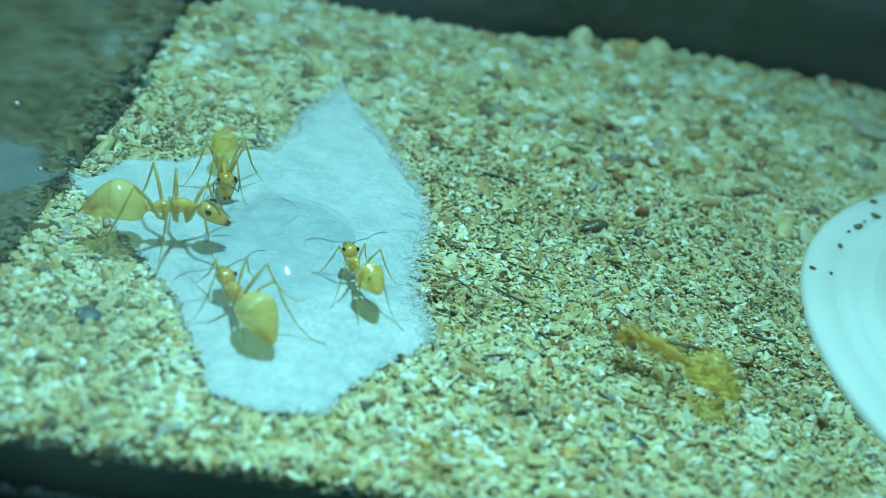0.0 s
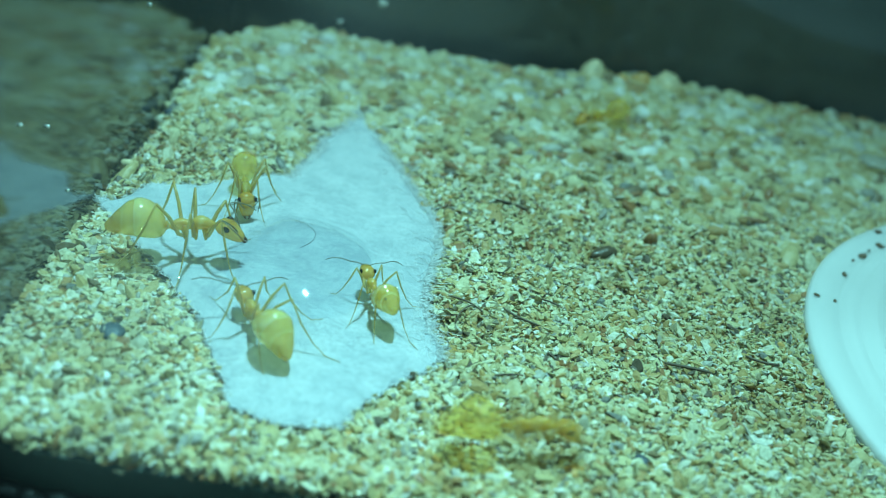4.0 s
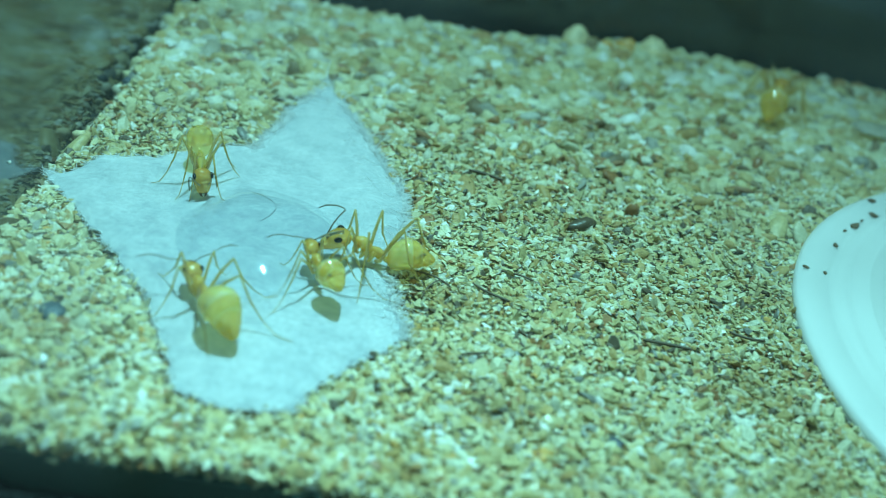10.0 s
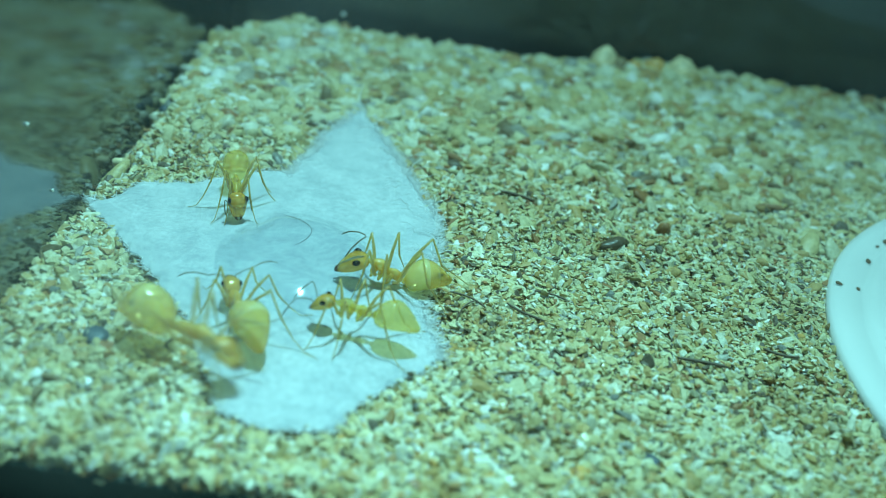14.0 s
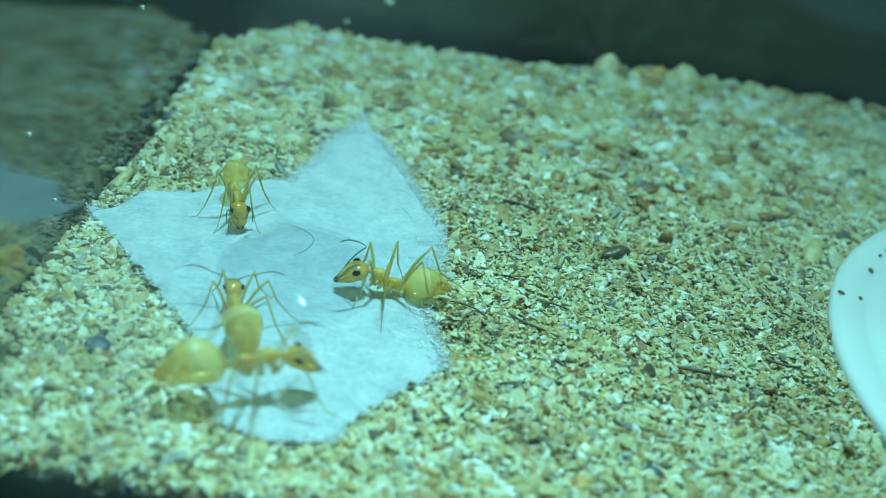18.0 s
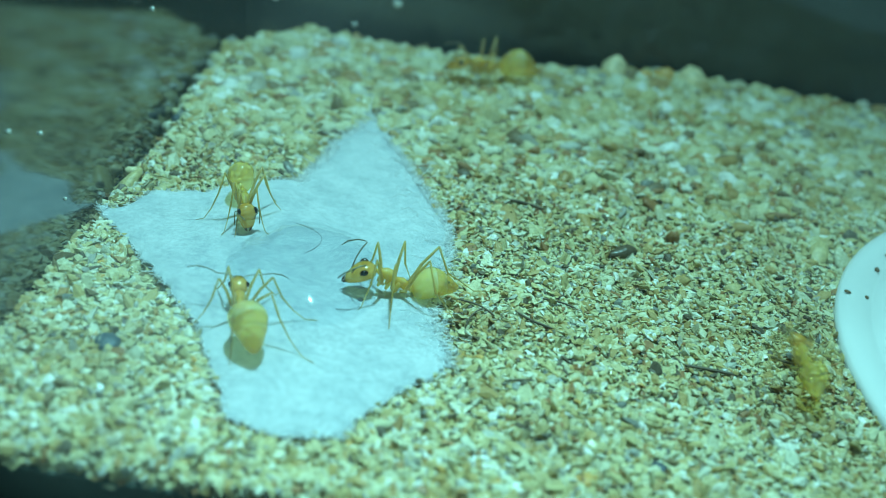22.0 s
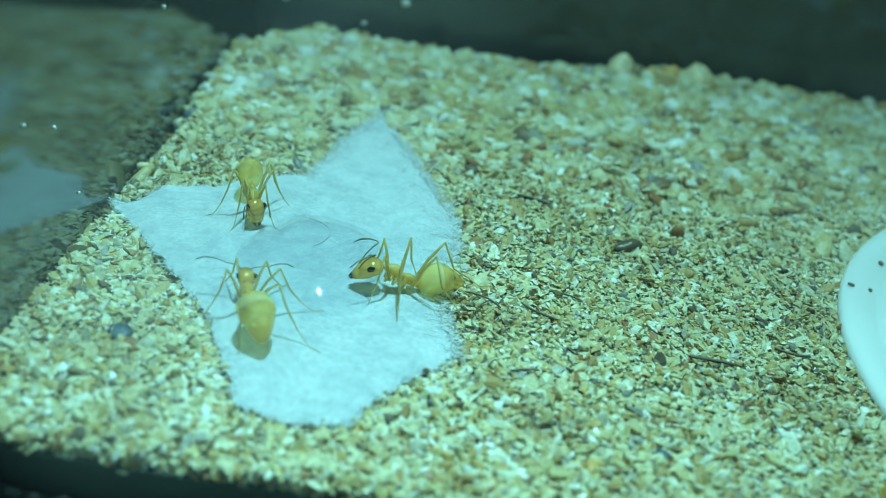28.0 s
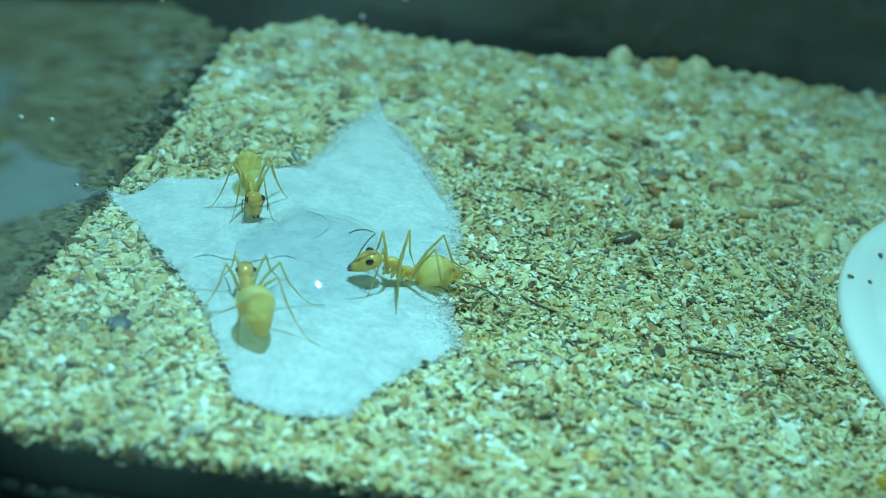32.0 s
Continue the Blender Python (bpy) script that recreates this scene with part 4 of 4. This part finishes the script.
def motions():
    """Where each ant is, time by time: scale, then seconds, place in mm, heading, climb and bank in degrees."""
    ways = {
    "A": (0.58, [
        (0, -9.6, -13.7, 0.0, 120, 0, -0), (2, -9.5, -13.8, 0.0, 120, 0, -0), (5.5, -9.8, -13.6, 0.0, 119, 0, -0), (12, -9.8, -13.7, 0.0, 118, 0, -0), (13, -10.0, -13.3, 0.0, 115, 0, -0),
        (19, -10.5, -12.3, 0.0, 105, 0, -0), (25, -10.8, -12.3, 0.0, 106, 0, -0), (32, -10.7, -12.5, 0.0, 106, 0, -0),
    ]),
    "B": (0.61, [
        (0, -12.9, -0.6, 0.0, -77, 0, -0), (5.5, -13.0, -0.1, 0.0, -77, 0, -0), (9, -12.9, -0.7, 0.0, -75, 0, -0), (13, -13.0, -0.6, 0.0, -77, 0, -0), (19, -13.1, -0.7, 0.0, -74, 0, -0),
        (25, -13.2, -1.1, 0.0, -72, 0, -0), (32, -13.2, -1.1, 0.0, -72, 0, -0),
    ]),
    "C": (0.50, [
        (0, -3.6, -9.3, 0.0, 117, 0, -0), (5.5, -3.5, -9.3, 0.0, 116, 0, -0), (9, -3.6, -9.3, 0.0, 115, 0, -0), (10, -4.3, -9.6, 0.0, 118, 0, -0),
        (10.2, -4.5, -11.5, 0.0, 146, 0, -0), (10.5, -5.1, -13.0, 0.0, 157, 0, -0), (10.6, -5.3, -16.4, 0.0, -167, 0, -0), (10.8, -4.4, -17.1, 0.0, -129, 0, -0),
        (10.9, -3.0, -19.1, 0.0, -93, 0, -0), (11, -1.5, -21.2, 0.0, -56, 0, -0), (11.2, 3.7, -22.0, 0.0, 5, 0, -0), (11.4, 9.9, -20.2, 0.0, 4, 0, -0),
        (11.6, 16.2, -20.4, 0.0, -3, 0, -0), (11.8, 18.9, -21.1, 0.0, -6, 0, -0), (12, 21.7, -20.9, 0.0, -31, 0, -0), (12.3, 25.6, -21.5, 0.0, -11, 0, -0),
        (32, 25.0, -21.4, 0.0, -12, 0, -0),
    ]),
    "D": (0.66, [
        (0, 45.1, 25.7, 0.0, -143, 0, -0), (6.6, 41.3, 20.3, 0.0, -141, 0, -0), (7, 26.4, 6.6, 0.0, -135, 0, -0), (7.2, 16.5, -4.6, 0.0, -140, 0, -0), (7.4, 4.6, -8.7, 0.0, -153, 0, -0),
        (7.6, 4.7, -10.6, 0.0, -151, 0, -0), (8, 5.0, -9.4, 0.0, -151, 0, -0), (8.2, -0.4, -7.8, 0.0, 173, 0, -0), (8.5, -0.0, -6.8, 0.0, 164, 0, -0), (9, -0.6, -5.6, 0.0, -171, 0, -0),
        (10, -1.7, -6.6, 0.0, -178, 0, -0), (10.5, -2.0, -7.5, 0.0, 178, 0, -0), (11, -2.2, -7.4, 0.0, 179, 0, -0), (12, -2.2, -7.4, 0.0, 178, 0, -0), (13, -2.5, -7.5, 0.0, -179, 0, -0),
        (14, -2.7, -6.9, 0.0, -176, 0, -0), (19, -2.8, -6.9, 0.0, -173, 0, -0), (25, -2.8, -7.3, 0.0, -172, 0, -0), (32, -2.8, -7.5, 0.0, -171, 0, -0),
    ]),
    "E": (0.77, [
        (0, -14.4, -7.7, 0.0, 9, 0, -0), (2, -14.4, -7.5, 0.0, 9, 0, -0), (3.5, -14.6, -7.6, 0.0, 8, 0, -0), (5.5, -15.7, -6.2, 0.0, 24, 0, -0),
        (5.8, -17.7, -9.2, 0.2, 1, 0, 13), (5.9, -18.0, -12.9, 0.1, -36, -4, 5), (6, -18.3, -16.5, 0.0, -73, 0, -0), (6.2, -16.1, -19.6, 0.0, -9, 0, -0),
        (6.4, -13.4, -19.2, 0.0, 11, 0, -0), (6.6, -8.4, -19.9, 0.0, -6, 0, -0), (6.8, -6.5, -19.3, 0.0, 33, 0, -0), (7, -4.7, -18.0, 0.0, 41, 0, -0), (7.2, -1.4, -17.5, 0.0, 35, 0, -0),
        (7.4, 2.4, -19.8, 0.0, 14, 0, -0), (7.6, 5.6, -20.5, 0.0, 53, 0, -0), (7.8, 10.8, -15.3, 0.0, 58, 0, -0), (8, 12.4, -8.2, 0.0, 81, 0, -0), (8.2, 14.2, -5.2, 0.0, 79, 0, -0),
        (8.4, 16.3, 4.2, 0.0, 85, 0, -0), (8.5, 16.3, 7.5, 0.0, 93, 0, -0), (8.6, 15.8, 9.0, 0.0, 98, 0, -0), (8.8, 13.8, 14.2, 0.0, 102, 0, -0), (9, 14.8, 18.1, 0.0, 89, 0, -0),
        (9.2, 21.4, 19.3, 0.0, 36, 0, -0), (9.4, 27.6, 13.6, 0.0, -10, 0, -0), (9.6, 28.5, 16.0, 0.0, 21, 0, -0), (9.8, 29.0, 19.4, 0.0, 36, 0, -0), (10, 28.3, 26.7, 0.0, 72, 0, -0),
        (10.2, 30.4, 35.3, 2.6, 71, 41, 12), (10.4, 28.8, 31.1, 0.3, 83, 10, 1), (10.5, 27.3, 30.4, -0.2, 92, 3, -0), (10.6, 24.4, 30.7, 0.0, 123, 0, -0),
        (10.8, 14.3, 27.7, 0.0, 178, 0, -0), (11, 12.4, 28.8, 0.0, 180, 0, -0), (11.2, 8.7, 26.7, 0.0, -173, 0, -0), (11.4, 1.8, 22.9, 0.0, -156, 0, -0),
        (11.6, -10.6, 18.1, 0.0, -172, 0, -0), (11.8, -13.5, 22.3, 0.0, 118, 0, -0), (12, -12.8, 25.7, 0.0, 108, 0, -0), (12.1, -12.6, 21.4, 0.0, 161, 0, -0),
        (12.2, -12.4, 17.1, 0.0, -147, 0, -0), (12.4, -12.5, 12.0, 0.0, -125, 0, -0), (12.6, -15.9, 8.5, 0.0, -127, 0, -0), (12.8, -16.4, 6.5, 0.0, -117, 0, -0),
        (13, -16.8, 6.5, 0.0, -118, 0, -0), (13.2, -18.7, 2.4, 0.0, -121, 0, -0), (13.4, -18.9, -4.2, 0.0, -82, 0, -0), (13.5, -17.4, -8.8, 0.0, -79, 0, -0),
        (13.6, -17.0, -9.3, 0.0, -75, 0, -0), (13.8, -14.7, -12.9, 0.0, -60, 0, -0), (14, -11.4, -16.9, 0.0, -26, 0, -0), (14.2, -6.2, -15.2, 0.0, 12, 0, -0),
        (14.4, -2.1, -17.3, 0.0, -23, 0, -0), (14.5, 0.1, -16.7, 0.0, 15, 0, -0), (15, 1.0, -21.4, 0.0, -24, 0, -0), (15.13, -0.7, -22.0, 0.0, -73, 0, -0),
        (15.27, -2.4, -22.6, 0.0, -122, 0, -0), (15.4, -4.1, -23.2, 0.0, -171, 0, -0), (15.9, -11.1, -22.0, 0.0, 158, 0, -0), (16.3, -14.5, -15.7, 0.0, 104, 0, -0),
        (16.5, -15.6, -11.8, 0.0, 96, 0, -0), (16.6, -15.3, -11.4, 0.0, 96, 0, -0), (16.8, -14.3, -12.0, 0.0, 85, 0, -0), (17, -13.7, -11.6, 0.0, 73, 0, -0),
        (17.2, -13.8, -12.0, 0.0, 61, 0, -0), (17.4, -14.3, -12.7, 0.0, 76, 0, -0), (17.6, -14.8, -13.6, 0.0, 73, 0, -0), (17.8, -13.2, -16.7, 0.0, 50, 0, -0),
        (18, -8.1, -17.9, 0.0, 22, 0, -0), (18.2, -5.8, -17.6, 0.0, -10, 0, -0), (18.4, -5.4, -13.7, 0.0, 36, 0, -0), (18.6, -4.6, -12.0, 0.0, 80, 0, -0),
        (18.8, -4.6, -12.7, 0.0, 87, 0, -0), (19, -4.5, -12.7, 0.0, 88, 0, -0), (19.2, -4.0, -12.9, 0.0, 81, 0, -0), (19.4, 1.8, -15.3, 0.0, 12, 0, -0),
        (19.6, 11.6, -13.9, 0.0, 15, 0, -0), (19.8, 16.5, -11.7, 0.0, 37, 0, -0), (20, 16.6, -7.6, 0.0, 75, 0, -0), (20.2, 18.2, -0.5, 0.0, 80, 0, -0),
        (20.4, 21.1, 8.5, 0.0, 70, 0, -0), (20.6, 21.4, 17.3, 0.0, 85, 0, -0), (20.8, 21.1, 24.1, 0.0, 88, 0, -0), (21, 19.2, 28.4, 0.4, 122, 26, -0), (21.2, 14.1, 27.7, 0.0, 144, 0, -0),
        (21.4, 11.8, 30.7, 0.0, 132, 0, -0), (21.6, 9.6, 30.1, 0.0, 152, 0, -0), (21.8, 5.2, 29.0, 0.0, 166, 0, -0), (22, 0.4, 27.1, 0.0, -161, 0, -0),
        (22.2, -3.0, 24.0, 0.0, -167, 0, -0), (22.4, -10.8, 19.6, 0.0, -147, 0, -0), (22.6, -13.9, 18.2, 0.0, -132, 0, -0), (22.7, -13.4, 21.4, 0.0, 174, 0, -0),
        (22.8, -13.0, 24.7, 0.0, 120, 0, -0), (23, -10.3, 33.0, 2.2, 84, 52, -0), (23.2, -6.5, 28.5, 0.0, 43, 0, -0), (23.4, -3.7, 27.1, 0.0, 24, 0, -0),
        (23.6, -1.0, 26.5, 0.0, 5, 0, -0), (23.8, 5.1, 26.5, 0.0, 16, 0, -0), (24, 9.7, 28.4, 0.0, 30, 0, -0), (24.2, 9.4, 28.9, 0.0, 49, 0, -0), (24.4, 11.6, 30.2, 0.0, 36, 0, -0),
        (24.6, 17.1, 22.4, 0.0, -26, 0, -0), (24.8, 26.3, 21.3, 0.0, -21, 0, -0), (25, 32.3, 18.1, 0.0, -20, 0, -0), (25.3, 39.1, 16.1, 0.0, -20, 0, -0),
        (32, 38.8, 14.9, 0.0, -20, 0, -0),
    ]),
    "F": (0.60, [
        (0, 46.2, 31.5, 0.0, -151, 0, -0), (4, 11.6, 22.6, 0.0, -141, 0, -0), (5.5, -5.9, 18.2, 0.0, -142, 0, -0), (6.2, -7.4, 15.6, 0.0, -145, 0, -0),
        (7, -13.4, 14.3, 0.0, 165, 0, -0), (7.2, -17.7, 22.0, 0.0, 124, 0, -0), (7.4, -17.8, 21.3, 0.0, 88, 0, -0), (7.6, -11.2, 26.3, 0.0, 49, 0, -0),
        (7.8, -3.1, 29.6, 0.0, 23, 0, -0), (8, 7.1, 24.1, 0.0, 4, 0, -0), (8.2, 14.0, 23.4, 0.0, -1, 0, -0), (8.5, 30.6, 15.2, 0.0, -1, 0, -0), (8.57, 28.8, 11.0, 0.0, -56, 0, -0),
        (8.65, 27.0, 6.8, 0.0, -111, 0, -0), (8.8, 21.2, 3.7, 0.0, -125, 0, -0), (9, 17.0, -3.2, 0.0, -121, 0, -0), (9.2, 13.1, -7.2, 0.0, -117, 0, -0),
        (9.4, 14.2, -14.4, 0.0, -100, 0, -0), (9.5, 18.2, -17.9, 0.0, -42, 0, -0), (9.6, 23.5, -20.2, 0.0, -24, 0, -0), (9.8, 28.5, -21.0, 0.0, -3, 0, -0),
        (10.2, 31.7, -17.1, 0.0, 32, 0, -0), (10.6, 34.9, -13.1, 0.0, 68, 0, -0), (11.2, 39.5, 11.0, 0.0, 94, 0, -0), (11.4, 32.9, 12.0, 0.0, 151, 0, -0),
        (11.6, 26.3, 13.0, 0.0, -152, 0, -0), (11.8, 20.6, 0.2, 0.0, -110, 0, -0), (12, 17.1, -4.9, 0.0, -114, 0, -0), (12.2, 11.9, -11.8, 0.0, -155, 0, -0),
        (12.4, 7.1, -14.5, 0.0, -162, 0, -0), (12.6, 2.7, -15.1, 0.0, -165, 0, -0), (12.8, 0.5, -15.6, 0.0, -170, 0, -0), (13, -1.6, -15.5, 0.0, -171, 0, -0),
        (13.2, -2.2, -13.8, 0.0, -176, 0, -0), (13.4, -3.5, -13.6, 0.0, 170, 0, -0), (13.6, -3.8, -12.4, 0.0, 169, 0, -0), (14, -4.0, -12.4, 0.0, 169, 0, -0),
        (14.5, -3.9, -12.5, 0.0, 170, 0, -0), (16.5, -6.8, -11.2, 0.0, 156, 0, -0), (16.6, -6.8, -11.4, 0.0, 163, 0, -0), (16.8, -4.1, -13.0, 0.0, -167, 0, -0),
        (17, -5.8, -17.9, 0.0, -132, 0, -0), (17.2, -10.9, -18.7, 0.0, -136, 0, -0), (17.4, -18.2, -20.6, 0.0, -170, 0, -0), (17.6, -21.2, -22.8, 3.3, -124, 25, -32),
        (17.67, -21.6, -22.6, 5.0, -164, 55, -13), (17.73, -22.0, -22.3, 6.6, 98, 26, 72), (17.8, -22.4, -22.1, 8.2, 90, 0, 90), (18, -22.3, -17.8, 5.6, 79, -29, 68),
        (18.1, -20.8, -16.5, 3.2, 69, -4, 37), (18.2, -19.3, -15.2, 0.9, 64, 14, 7), (18.4, -15.7, -13.4, 0.0, 37, 0, -0), (18.6, -15.2, -12.8, 0.0, 37, 0, -0),
        (19, -14.6, -11.5, 0.0, 39, 0, -0), (19.6, -14.7, -10.4, 0.0, 44, 0, -0), (20, -14.3, -9.9, 0.0, 42, 0, -0), (20.07, -15.0, -11.3, 0.0, 98, 0, -0),
        (20.13, -15.7, -12.8, 0.0, 153, 0, -0), (20.2, -16.3, -14.2, 0.0, -151, 0, -0), (20.3, -15.5, -17.2, 0.0, -113, 0, -0), (20.4, -14.7, -20.2, 0.0, -75, 0, -0),
        (20.5, -13.7, -21.0, 0.0, -39, 0, -0), (20.6, -12.6, -21.8, 0.0, -3, 0, -0), (20.8, -5.9, -21.8, 0.0, 8, 0, -0), (21, 2.2, -22.0, 0.0, 8, 0, -0),
        (21.2, 7.9, -21.4, 0.0, 17, 0, -0), (21.4, 14.0, -20.0, 0.0, 5, 0, -0), (21.6, 20.4, -18.1, 0.0, 19, 0, -0), (21.8, 22.9, -13.1, 0.0, 70, 0, -0),
        (22, 20.6, -8.8, 0.0, 92, 0, -0), (22.2, 18.7, -4.0, 0.0, 111, 0, -0), (22.4, 21.3, 1.3, 0.0, 88, 0, -0), (22.6, 25.5, 8.7, 0.0, 67, 0, -0), (22.8, 30.3, 16.3, 0.0, 52, 0, -0),
        (23.2, 39.7, 25.1, 0.0, 34, 0, -0), (32, 39.2, 24.0, 0.0, 34, 0, -0),
    ]),
    "G": (0.72, [
        (0, 13.5, -12.9, 0.0, 148, 0, -0), (0.2, 10.0, -7.4, 0.0, 108, 0, -0), (0.4, 13.5, -4.6, 0.0, 84, 0, -0), (0.6, 20.8, 3.4, 0.0, 47, 0, -0), (0.8, 20.4, 2.6, 0.0, 42, 0, -0),
        (1, 22.7, -0.7, 0.0, -12, 0, -0), (1.1, 20.8, -4.9, 0.0, -54, 0, -0), (1.2, 18.9, -9.0, 0.0, -96, 0, -0), (1.4, 14.7, -19.9, 0.0, -95, 0, -0), (1.5, 11.2, -19.4, 0.0, -132, 0, -0),
        (1.6, 7.7, -18.9, 0.0, -168, 0, -0), (1.8, -1.4, -17.2, 0.0, 171, 0, -0), (2, -4.0, -21.1, 0.0, -152, 0, -0), (2.2, -10.6, -21.9, 0.0, 178, 0, -0),
        (2.4, -16.8, -20.6, 0.0, 154, 0, -0), (2.6, -17.5, -15.5, 0.0, 106, 0, -0), (2.8, -16.2, -15.2, 0.0, 95, 0, -0), (3, -13.8, -15.9, 0.0, 67, 0, -0),
        (3.2, -13.9, -17.3, 0.0, 51, 0, -0), (3.4, -11.1, -20.6, 0.0, 19, 0, -0), (3.5, -7.2, -20.0, 0.0, 10, 0, -0), (3.9, 2.7, -20.5, 0.0, 2, 0, -0),
        (4.3, 12.1, -14.2, 0.0, 65, 0, -0), (4.55, 11.6, -8.6, 0.0, 111, 0, -0), (4.8, 11.1, -3.1, 0.0, 156, 0, -0), (5.2, 4.4, -6.8, 0.0, 162, 0, -0),
        (5.5, 1.6, -8.1, 0.0, 136, 0, -0), (5.8, 1.6, -11.1, 0.0, 152, 0, -0), (6, 1.8, -10.5, 0.0, -172, 0, -0), (6.2, 1.7, -10.7, 0.0, -177, 0, -0), (6.4, 1.4, -11.4, 0.0, -171, 0, -0),
        (6.6, 1.0, -19.0, 0.0, -140, 0, -0), (6.8, -0.9, -20.8, 0.0, -148, 0, -0), (7, -2.9, -21.5, 0.0, -159, 0, -0), (7.2, -6.5, -22.1, 0.0, -161, 0, -0),
        (7.4, -8.1, -22.7, 0.0, -176, 0, -0), (7.6, -10.6, -20.2, 0.0, 145, 0, -0), (7.8, -12.8, -15.2, 0.0, 119, 0, -0), (8, -19.0, -11.7, 1.2, 143, 13, 9),
        (8.1, -20.4, -10.7, 3.2, -179, 31, -1), (8.2, -21.9, -9.8, 5.2, -141, 38, -26), (8.5, -22.6, -8.9, 13.4, 90, 71, 90), (9, -22.6, -1.4, 21.8, 90, 81, 90),
        (9.6, -13.7, -13.8, 23.1, 27, 90, -162), (10.2, -4.9, -26.2, 24.4, 0, 32, -90), (10.5, -1.9, -26.2, 22.1, 0, 18, -90), (10.6, -1.1, -26.2, 20.4, 0, -30, -90),
        (10.8, 2.5, -26.2, 14.6, 0, -51, -90), (11, 7.2, -26.2, 5.7, 0, -50, -90), (11.1, 9.4, -24.0, 2.9, 5, -5, -45), (11.2, 11.6, -21.9, 0.0, -24, 0, -0),
        (11.4, 18.8, -21.0, 0.0, -9, 0, -0), (11.6, 24.9, -21.5, 0.0, -4, 0, -0), (12.2, 30.8, -21.2, 0.0, 12, 0, -0), (32, 30.2, -20.8, 0.0, 13, 0, -0),
    ]),
    }
    model = ant_model()
    whips = {(kind, s > 0): mesh_of("antenna", feeler_bm(kind, s), ANTENNA) for kind in FEELERS for s in (1, -1)}
    ants = [model] + [copy_thing(model, Matrix()) for _ in range(len(ways) - 1)]
    for ant, (key, (size, rows)) in zip(ants, ways.items()):
        tagged(ant, ANT_LOOKS[key], "ant", "ants in the box")
        ant.scale = (size,) * 3
        head, gaster, legs = ant_parts(ant)
        gaster.matrix_basis = place(*JOINT, 0, -GASTER_DROOP[key], GASTER_TURN.get(key, 0))
        gaster.scale = (GASTER_SIZE.get(key, 1.0),) * 3
        if key in PALE:
            for o in ant.children:
                if o.name.startswith(PALE[key]):
                    o.data = o.data.copy()
                    o.data.materials[0] = CLEAR_SHELL
        if key not in "CD":
            bpy.data.objects.remove(gaster.children[0])
        for feeler in (o for o in head.children if o.name.startswith("antenna")):
            feeler.data = whips[FEELER_KIND.get(key, "ahead"), feeler.location.y > 0]
        # the trunk may slope down to a drinking head; the legs stretch to reach the ground
        slope = math.radians(BODY_SLOPE.get(key, 0))
        low = CROUCH.get(key, 0.0)
        head.matrix_basis = place(NECK[0], NECK[1], NECK[2] - low, 0, HEAD_TILT[key], HEAD_TURN.get(key, 0))
        head.scale = (HEAD_SIZE.get(key, 1.0),) * 3
        tilt = Matrix.Translation(Vector((0, 0, -low)) * MM) @ Matrix.Translation(Vector(NECK) * MM) @ Matrix.Rotation(slope, 4, "Y") @ Matrix.Translation(Vector(NECK) * -MM)
        for o in ant.children:
            if o not in legs and o != head:
                o.matrix_basis = tilt @ o.matrix_basis
        for i, leg in enumerate(legs):
            rise = math.sin(slope) * (NECK[0] - LEGS[i // 2][1])
            if key in STANCE:
                spec, hip = LEGS[i // 2], HIP - low + rise
                own = leg_meshes(spec[4] * STANCE[key][i][1], spec[5] + 0.75 * (HIP - hip), hip)
                for o in (leg, *leg.children):
                    o.data = own[0 if o == leg else 1 if o.name.startswith("tibia") else 2]
        walk(ant, [(t, ant_at(*row)) for t, *row in rows])
        stride(legs, rows, key, slope, low)
        sweep([o for o in head.children if o.name.startswith("antenna")], key)


def sweep(feelers, key):
    """Slow searching swings of the antennae."""
    rng = random.Random(ord(key) + 100)
    for feeler in feelers:
        rest = feeler.matrix_basis.copy()
        rows, t = [], 0.0
        while t < 32.0:
            rows.append((t, rest @ pose(0, 0, 0, rng.uniform(-10, 10), rng.uniform(-12, 12), rng.uniform(-9, 9))))
            t = round(t + rng.uniform(0.7, 1.8), 1)
        rows.append((32.0, rest))
        walk(feeler, rows)


def stride(legs, rows, key, slope=0.0, low=0.0):
    """Swing the legs in turn while the ant walks; a still ant keeps its own stance."""
    rng = random.Random(ord(key))
    times = [r[0] for r in rows]
    steps = np.arange(0.0, 32.01, 0.1)
    xs, ys = np.interp(steps, times, [r[1] for r in rows]), np.interp(steps, times, [r[2] for r in rows])
    pace = np.hypot(np.gradient(xs), np.gradient(ys))
    for i, leg in enumerate(legs):
        spec, s = LEGS[i // 2], 1 if i % 2 == 0 else -1
        stance = s * (STANCE[key][i][0] - spec[3]) if key in STANCE else rng.uniform(-17, 17)
        swing = 1 if (i // 2 + i % 2) % 2 == 0 else -1
        keys, was = [], None
        for n, t in enumerate(steps):
            moving = pace[n] > 0.35
            a = swing * (16 if n % 2 else -16) if moving else stance
            step = (t, a)
            if n in (0, len(steps) - 1) or moving or was:
                keys.append(step)
            elif n + 1 < len(steps) and pace[n + 1] > 0.35:
                keys.append(step)
            was = moving
        hip = HIP - low + math.sin(slope) * (NECK[0] - spec[1])
        walk(leg, [(t, place(spec[1], s * spec[2], hip, 0, 0, s * spec[3] + a)) for t, a in keys])


motions()
